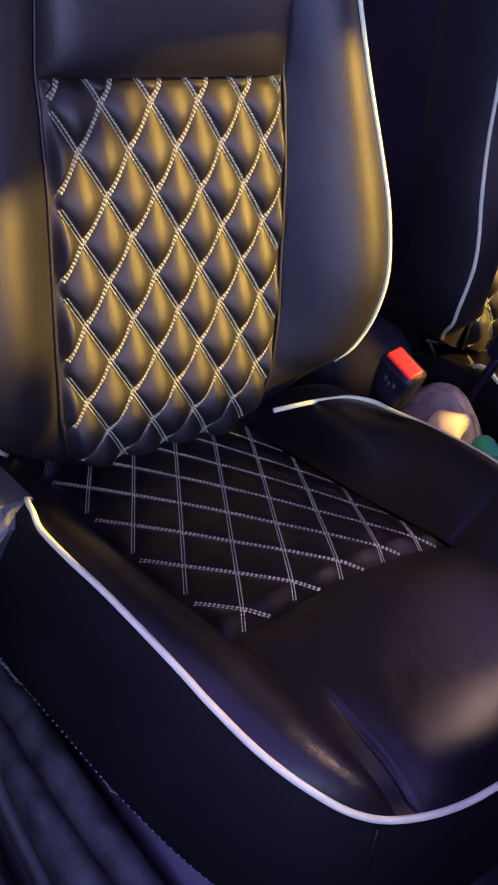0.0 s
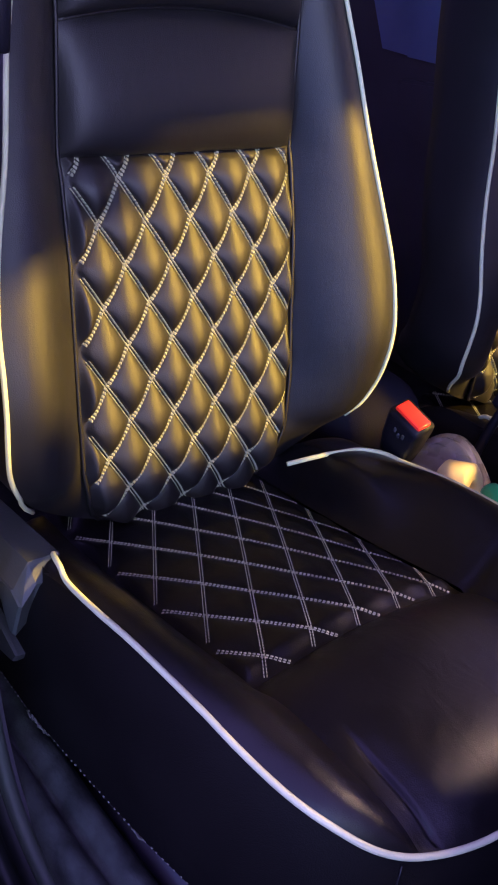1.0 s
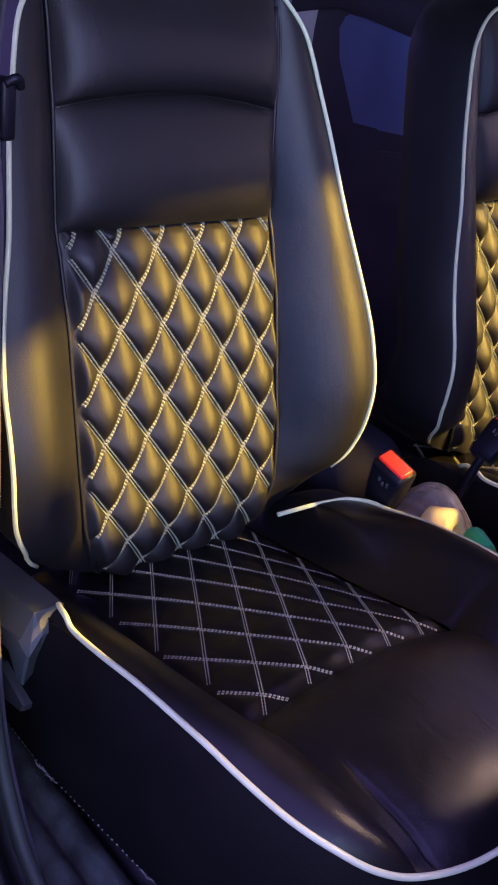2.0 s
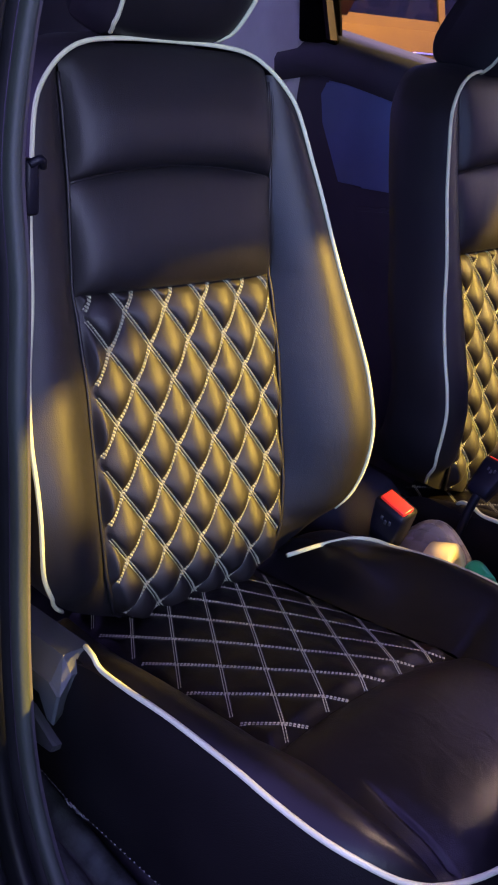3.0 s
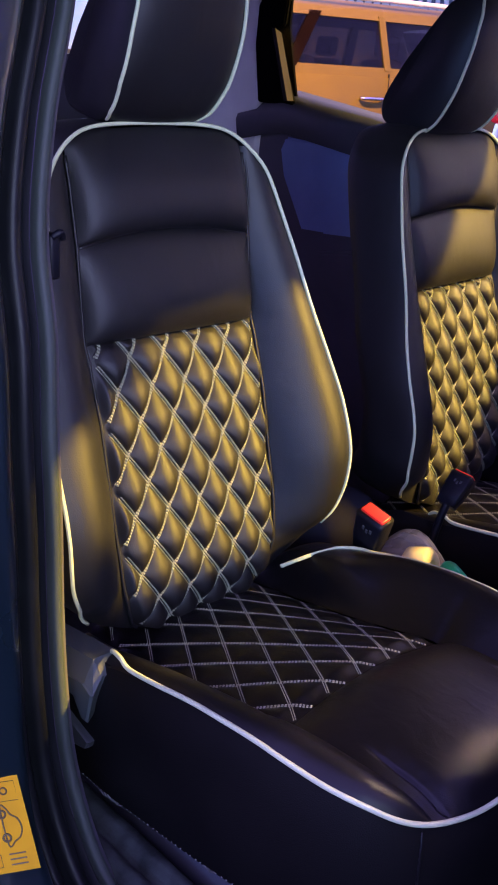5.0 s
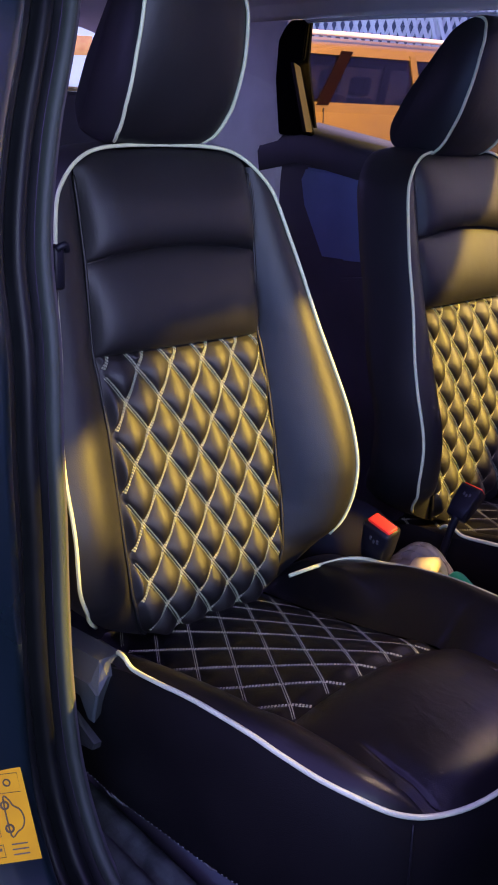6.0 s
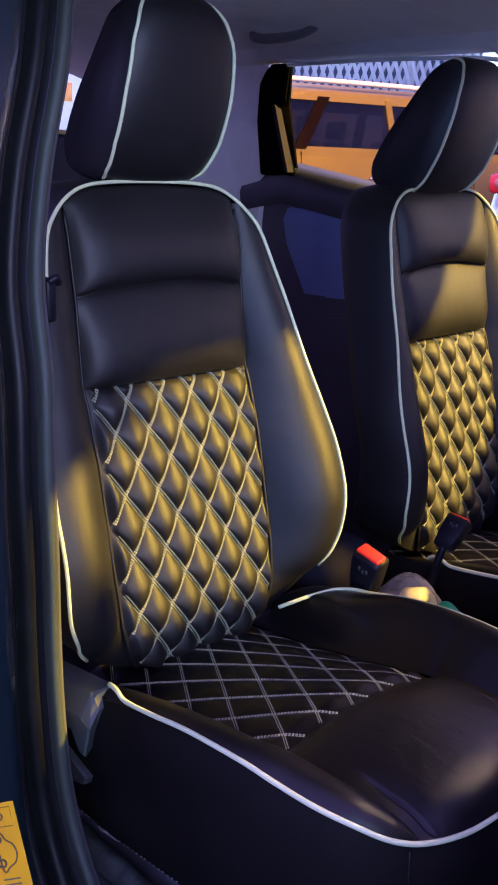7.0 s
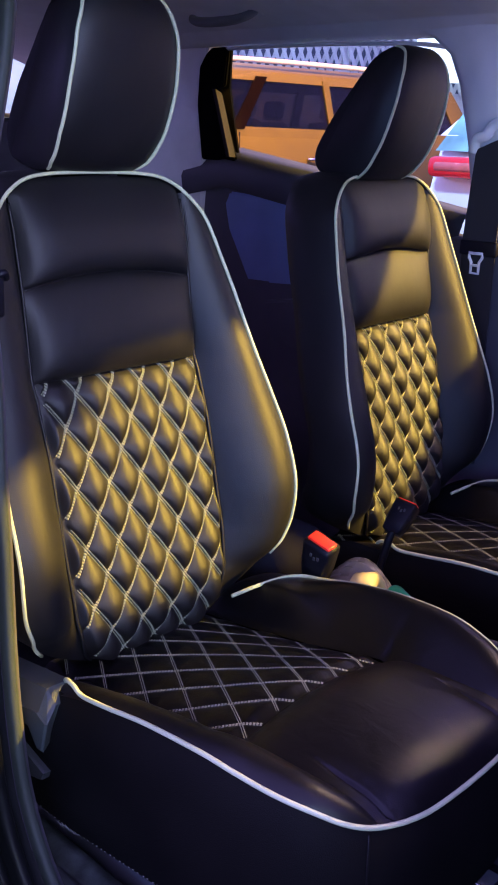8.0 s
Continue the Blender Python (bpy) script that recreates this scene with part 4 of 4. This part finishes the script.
# centre console
bm = bmesh.new()
prism(bm, [(-0.62, 0.28), (0.16, 0.28), (0.18, 0.46), (0.10, 0.50), (-0.28, 0.52), (-0.62, 0.60)], 0, 0.255, 0.395)
bmesh.ops.bevel(bm, geom=bm.edges[:], offset=0.015, segments=3, affect="EDGES")
tagged(part("centre_console", bm, PLASTIC, None, smooth=False), "black plastic centre console between the seats", "console", kind="structure")
bm = bmesh.new()
box(bm, (0.258, -0.055, 0.45), (0.408, 0.28, 0.640), 0.060, 5)
ARM = mat("navy_black_fabric", (0.016, 0.015, 0.026), 0.9, bump=0.5, scale=800, vary=0.2, spec=0.1)
armrest = thing("console_armrest", "navy-black padded fabric armrest on the console between the seats", "armrest", at=(0.333, 0.10, 0.45))
bm.transform(Matrix.Translation((-0.333, -0.10, -0.45)))
part("armrest_pad", bm, ARM, armrest, smooth=True)
bm = bmesh.new()
box(bm, (-0.060, -0.15, -0.03), (0.060, 0.17, 0.012), 0.008)
part("armrest_base", bm, PLASTIC, armrest)

# roll of tape standing in the console and a clear plastic wrap behind it
tape = thing("tape_roll", "beige roll of packing tape lying in the centre console", "tape roll", at=(0.276, -0.200, 0.602))
bm = bmesh.new()
prof = [(0.018, -0.020), (0.030, -0.020), (0.036, -0.015), (0.036, 0.015), (0.030, 0.020), (0.018, 0.020), (0.016, 0.017), (0.016, -0.017)]
turn = Matrix.Rotation(radians(17), 4, "Z") @ Matrix.Rotation(radians(-16), 4, "X")
loft(bm, [[turn @ Vector((r * math.cos(a), w, r * math.sin(a))) for r, w in prof] for a in np.linspace(0, 2 * math.pi, 41)], caps=False)
part("tape_coil", bm, CREAM, tape)
v, f = sheet(lambda u, w: (0.285 + 0.155 * u, -0.06 - 0.16 * w + 0.03 * u, 0.500 + 0.110 * math.sin(math.pi * min(1, w * 0.8 + 0.12)) * (1 - (2 * u - 0.9) ** 2 * 0.7) + 0.003 * math.sin(9 * u + 4 * w) + 0.0016 * math.sin(60 * u + 2 * w)), np.linspace(0, 1, 60), np.linspace(0, 1, 24))
WRAP = mat("cloudy_plastic_wrap", (0.30, 0.26, 0.19), 0.28, vary=0.3, vary_scale=25)
tagged(mesh_part("plastic_wrap", v, f, WRAP, None), "cloudy plastic wrap lying behind the tape on the console", "plastic wrap")
cap = thing("green_bottle", "green plastic bottle cap lying in the centre console", "bottle", at=(0.304, -0.236, 0.603))
bm = bmesh.new()
turn = Matrix.Rotation(radians(60), 4, "Z") @ Matrix.Rotation(radians(90), 4, "Y")
loft(bm, [[turn @ Vector((r * math.cos(a), r * math.sin(a), h)) for a in np.linspace(0, 2 * math.pi, 25)[:-1]] for r, h in ((0.011, -0.022), (0.0145, -0.020), (0.0145, 0.012), (0.013, 0.018), (0.009, 0.020))])
part("bottle_cap", bm, GREEN, cap)
bm = bmesh.new()
loft(bm, [[turn @ Vector((r * math.cos(a), r * math.sin(a), h)) for a in np.linspace(0, 2 * math.pi, 25)[:-1]] for r, h in ((0.010, -0.055), (0.013, -0.05), (0.013, -0.024), (0.010, -0.022))])
part("bottle_neck", bm, GREEN, cap)


# ---------------------------------------------------------------- parked cars outside
def parked_car(name, label, paint, length, belt, top, hood, rake, pillars, m, rails=True, tail=False):
    """A car along its own x axis, its nose towards -x, its near side at y = 0. pillars: each one's foot and head along the car, and its width."""
    car = thing(name, label, "car", "parked cars")
    car.matrix_world = m
    width = 1.72
    base = [(0.02, 0.45), (0.05, 0.75), (0.25, belt - 0.17), (hood, belt - 0.05), (length - 0.10, belt), (length - 0.02, belt - 0.25), (length, 0.50), (length - 0.05, 0.28), (0.08, 0.26)]
    bm = bmesh.new()
    loft(bm, [[Vector((x, y, z)) for x, z in base] for y in (0.0, width)])
    bmesh.ops.bevel(bm, geom=bm.edges[:], offset=0.045, segments=3, affect="EDGES", clamp_overlap=True)
    part("body", bm, paint, car, smooth=True)
    z0, z1 = belt + 0.02, top - 0.115

    def y_at(z):
        return 0.03 + 0.14 * (z - belt) / (top - belt)

    def slab(nm, pts, material, side, out, deep):
        """A slab of (x, z) points on the glass line of one side of the car."""
        rows = []
        for d in (-out, deep):
            rows.append([Vector((x, y_at(z) + d if side == 0 else width - y_at(z) - d, z)) for x, z in pts])
        bm = bmesh.new()
        loft(bm, rows)
        return part(nm, bm, material, car, smooth=False)

    # roof: an arched shell with rounded sides and ends
    x0, x1 = hood + rake - 0.10, length - 0.34

    def roof_shell(inner):
        def fn(u, v):
            side = y_at(z1) - 0.012 + inner
            ends = 1 - abs(2 * u - 1) ** 14
            z = z1 - 0.012 + (top - z1 + 0.012 - inner * 0.8) * (1 - abs(v) ** 5) ** 0.6 * (0.35 + 0.65 * ends) + 0.03 * (1 - v * v) * ends
            return (x0 + (x1 - x0) * u, width / 2 + v * (width / 2 - side), z)
        return sheet(fn, np.linspace(0, 1, 33), np.linspace(-1, 1, 41))
    va, fa = roof_shell(0.0)
    vb, fb = roof_shell(0.03)
    roof_part = mesh_part("roof", va + vb, fa + [tuple(len(va) + k for k in q[::-1]) for q in fb], paint, car)
    if rails:
        for side in (0, 1):
            y = 0.19 if side == 0 else width - 0.19
            bm = bmesh.new()
            tube(bm, spline([(x0 + 0.12, y, top - 0.02), (x0 + 0.22, y, top + 0.022), (x1 - 0.25, y, top + 0.022), (x1 - 0.10, y, top - 0.03)], 6), 0.020, 8)
            part("roof_rail", bm, WHITE_PAINT, roof_part, "white roof rail")
    for side in (0, 1):
        edge_lo, edge_hi = hood + 0.10, hood + rake + 0.02
        for lo, hi, w in pillars:
            glass_lo, glass_hi = lo - w / 2, hi - w / 2
            slab("window", [(edge_lo, z0), (glass_lo, z0), (glass_hi, z1), (edge_hi, z1)], TINTED, side, 0.0, 0.005)
            slab("pillar", [(lo - w / 2, z0 - 0.02), (lo + w / 2, z0 - 0.02), (hi + w / 2, z1 + 0.02), (hi - w / 2, z1 + 0.02)], BROWN_TRIM if rails and w > 0.1 else paint, side, 0.012, 0.05)
            edge_lo, edge_hi = lo + w / 2, hi + w / 2
        slab("window", [(edge_lo, z0), (length - 0.34, z0 + 0.02), (length - 0.52, z1), (edge_hi, z1)], TINTED, side, 0.0, 0.005)
        slab("pillar", [(length - 0.34, z0 - 0.02), (length - 0.10, z0 - 0.02), (length - 0.36, z1 + 0.02), (length - 0.52, z1 + 0.02)], paint, side, 0.012, 0.06)
        slab("pillar", [(hood - 0.02, z0 - 0.06), (hood + 0.10, z0 - 0.02), (hood + rake + 0.02, z1 + 0.02), (hood + rake - 0.08, z1 + 0.02)], paint, side, 0.012, 0.05)
        slab("belt_moulding", [(hood + 0.1, belt - 0.060), (length - 0.25, belt - 0.060), (length - 0.25, belt + 0.022), (hood + 0.1, belt + 0.022)], paint if rails else PLASTIC, side, 0.006, 0.03)
    # windscreen and rear window
    lo, hi = (0.03, 0.10) if tail else (0.13, 0.22)
    for nm, xa, xb, za, zb, mt in (("windscreen", hood + 0.01, hood + rake - 0.07, belt + 0.0, z1, TINTED), ("rear_window", length - (0.07 if tail else 0.12), length - (0.25 if tail else 0.37), belt + (-0.05 if tail else 0.03), z1 - 0.01, REAR_GLASS if tail else TINTED)):
        bm = bmesh.new()
        loft(bm, [[Vector((xa + d, lo, za)), Vector((xa + d, width - lo, za)), Vector((xb + d, width - hi, zb)), Vector((xb + d, hi, zb))] for d in (0.0, 0.006)])
        part(nm, bm, mt, car, smooth=False)
    # seats inside
    for xa in (hood + rake + 0.35, hood + rake + 1.25):
        for y in (0.45, width - 0.45):
            bm = bmesh.new()
            box(bm, (xa, y - 0.23, belt - 0.30), (xa + 0.13, y + 0.23, belt + 0.10), 0.05, 3, pose(xa, 0, belt, 0, 12, 0) @ pose(-xa, 0, -belt))
            box(bm, (xa + 0.02, y - 0.12, belt + 0.12), (xa + 0.12, y + 0.12, belt + 0.29), 0.04, 3, pose(xa, 0, belt, 0, 12, 0) @ pose(-xa, 0, -belt))
            part("seat", bm, SEAT_CLOTH, car, "grey seat behind the glass")
    bm = bmesh.new()
    box(bm, (hood + 0.15, 0.10, belt - 0.03), (length - 0.30, width - 0.10, belt + 0.006), 0.004, 1)
    part("cabin_floor", bm, FELT, car)
    # door handles and door gaps
    for lo, hi, w in pillars[1:3]:
        bm = bmesh.new()
        xa = lo - 0.27
        tube(bm, spline([(xa, 0.005, belt - 0.205), (xa + 0.02, -0.034, belt - 0.205), (xa + 0.19, -0.034, belt - 0.205), (xa + 0.215, 0.005, belt - 0.205)], 5), 0.014, 8)
        part("door_handle", bm, STEEL, car)
    for lo, hi, w in pillars:
        bm = bmesh.new()
        box(bm, (lo - 0.004, -0.004, 0.42), (lo + 0.004, 0.01, belt - 0.02), 0.001, 1)
        part("door_gap", bm, RUBBER, car)
    for y0, y1 in ((-0.20, -0.03), (width + 0.03, width + 0.20)):
        bm = bmesh.new()
        box(bm, (hood + 0.18, y0, belt - 0.03), (hood + 0.30, y1, belt + 0.12), 0.03, 3)
        part("side_mirror", bm, paint, car)
    for xa in (0.78, length - 0.80):
        for y in (-0.01, width - 0.19):
            bm = bmesh.new()
            ring = [(0.20, 0.0), (0.31, 0.0), (0.335, 0.03), (0.335, 0.17), (0.31, 0.20), (0.20, 0.20)]
            loft(bm, [[Vector((xa + r * math.cos(a), y + w, 0.335 + r * math.sin(a))) for r, w in ring] for a in np.linspace(0, 2 * math.pi, 33)], caps=False)
            wheel = part("wheel", bm, TYRE, car)
            bm = bmesh.new()
            loft(bm, [[Vector((xa + r * math.cos(a), y + w, 0.335 + r * math.sin(a))) for a in np.linspace(0, 2 * math.pi, 25)[:-1]] for r, w in ((0.205, 0.02), (0.19, 0.03), (0.06, 0.05), (0.04, 0.02))])
            part("rim", bm, STEEL, wheel)
    if tail:
        for y in (0.02, width - 0.32):
            bm = bmesh.new()
            box(bm, (length - 0.10, y + 0.03, belt - 0.135), (length + 0.012, y + 0.26, belt - 0.068), 0.022, 3)
            lampo = part("tail_lamp", bm, TAIL, car, "red tail lamp")
            bm = bmesh.new()
            box(bm, (length - 0.05, y + 0.06, belt - 0.118), (length + 0.016, y + 0.22, belt - 0.083), 0.012, 2)
            part("clear_lens", bm, LENS, lampo, "pink lens")
        bm = bmesh.new()
        box(bm, (length - 0.06, 0.10, 0.42), (length + 0.05, width - 0.10, 0.62), 0.04, 3)
        part("bumper", bm, paint, car)
    return car


def facing(x, y, yaw):
    return pose(x, y, 0, 0, 0, yaw)


# champagne people carrier standing across the lane, its nose away from the shop
SEAT_CLOTH = mat("grey_seat_cloth", (0.10, 0.10, 0.11), 0.9, bump=0.4, scale=300, vary=0.2)
parked_car("parked_car", "champagne people carrier with tinted windows parked across the lane", SILVER, 4.3, 1.315, 1.80, 0.95, 0.55,
           [(1.60, 1.88, 0.105), (2.53, 2.51, 0.06), (3.40, 3.38, 0.08)], facing(3.147, 4.688, -11))
parked_car("parked_car", "white hatchback with red tail lamps parked beside the lane", WHITE_PAINT, 3.9, 1.28, 1.60, 0.95, 0.60,
           [(1.50, 1.60, 0.07), (2.30, 2.28, 0.09), (3.05, 3.00, 0.09)], facing(6.0, 0.75, 176), rails=False, tail=True)

# pale lattice fence and lit wall behind the parked cars
fence = thing("fence", "pale wooden lattice fence behind the parked cars", "fence", at=(8.5, 6.4, 0))
fence.rotation_euler = (0, 0, radians(-47))
for x in np.arange(-6, 3.01, 1.5):
    bm = bmesh.new()
    box(bm, (x - 0.05, 0.02, 0.0), (x + 0.05, 0.12, 2.65), 0.01)
    part("post", bm, WALL_LIT, fence)
for k in range(-60, 33):
    for sgn in (-1, 1):
        bm = bmesh.new()
        x = k * 0.094
        y = 0.012 * sgn
        loft(bm, [[Vector((x + q, y + w, 1.80)) for q, w in ((-0.021, 0), (0.021, 0), (0.021, 0.012), (-0.021, 0.012))], [Vector((x + sgn * 0.28 + q, y + w, 2.60)) for q, w in ((-0.021, 0), (0.021, 0), (0.021, 0.012), (-0.021, 0.012))]])
        part("slat", bm, WALL_LIT, fence, smooth=False)
bm = bmesh.new()
box(bm, (-6.2, 0.03, 0.0), (3.2, 0.10, 1.82), 0.01)
part("board", bm, WALL_LIT, fence)

# dark building far behind the fence
bm = bmesh.new()
box(bm, (-14.0, -0.3, 0.0), (14.0, 0.3, 6.0), 0.03)
bm.transform(pose(13.0, 11.0, 0, 0, 0, -47))
FAR_WALL = mat("dark_teal_far_wall", (0.06, 0.09, 0.10), 0.9, vary=0.3, vary_scale=0.7)
structure("backdrop", bm, FAR_WALL, "dark wall of a far building beyond the fence", "building wall")

# lit canopy of the shop beyond
CANOPY = mat("glowing_white_canopy", (0.9, 0.92, 0.92), 0.6, vary=0.05, emit=((0.86, 1.0, 1.0), 1.3))
canopy = thing("shop_canopy", "glowing white shop canopy beyond the parked cars", "canopy", at=(9.08, 5.43, 0))
canopy.rotation_euler = (0, 0, radians(-57))
bm = bmesh.new()
box(bm, (-0.36, -0.06, 1.92), (2.6, 0.06, 3.07), 0.03, 3)
part("light_box", bm, CANOPY, canopy)
for x in (-0.1, 2.3):
    bm = bmesh.new()
    tube(bm, [(x, 0, 0), (x, 0, 1.94)], 0.04, 10)
    part("post", bm, STEEL, canopy)

# unseen wall at the side of the lane ahead, added to reflect warm light
bm = bmesh.new()
box(bm, (6.4, -6.4, 0.0), (6.6, -1.6, 5.5), 0.02)
structure("reflector_wall", bm, WALL_LIT, "plain plaster wall added out of view to reflect warm light", "building wall")

# lit advertising board beyond the tailgate window
BOARD_GLOW = mat("pale_green_lit_board", (0.7, 0.8, 0.7), 0.6, vary=0.35, vary_scale=5, emit=((0.62, 0.80, 0.66), 0.45))
ORANGE_GLOW = mat("orange_lit_print", (0.8, 0.4, 0.1), 0.6, vary=0.3, vary_scale=14, emit=((1.0, 0.50, 0.16), 0.35))
board = thing("sign_board", "pale green lit advertising board with an orange block", "sign", at=(5.0, 8.0, 0))
board.rotation_euler = (0, 0, radians(-33))
bm = bmesh.new()
box(bm, (-0.75, -0.05, 1.20), (0.75, 0.05, 2.70), 0.02, 2)
part("panel", bm, BOARD_GLOW, board)
bm = bmesh.new()
box(bm, (-0.24, -0.062, 1.72), (0.06, -0.051, 1.90), 0.004, 1)
part("print_block", bm, ORANGE_GLOW, board, "orange printed block")
for x in (-0.6, 0.6):
    bm = bmesh.new()
    tube(bm, [(x, 0, 0), (x, 0, 1.21)], 0.035, 10)
    part("post", bm, STEEL, board)
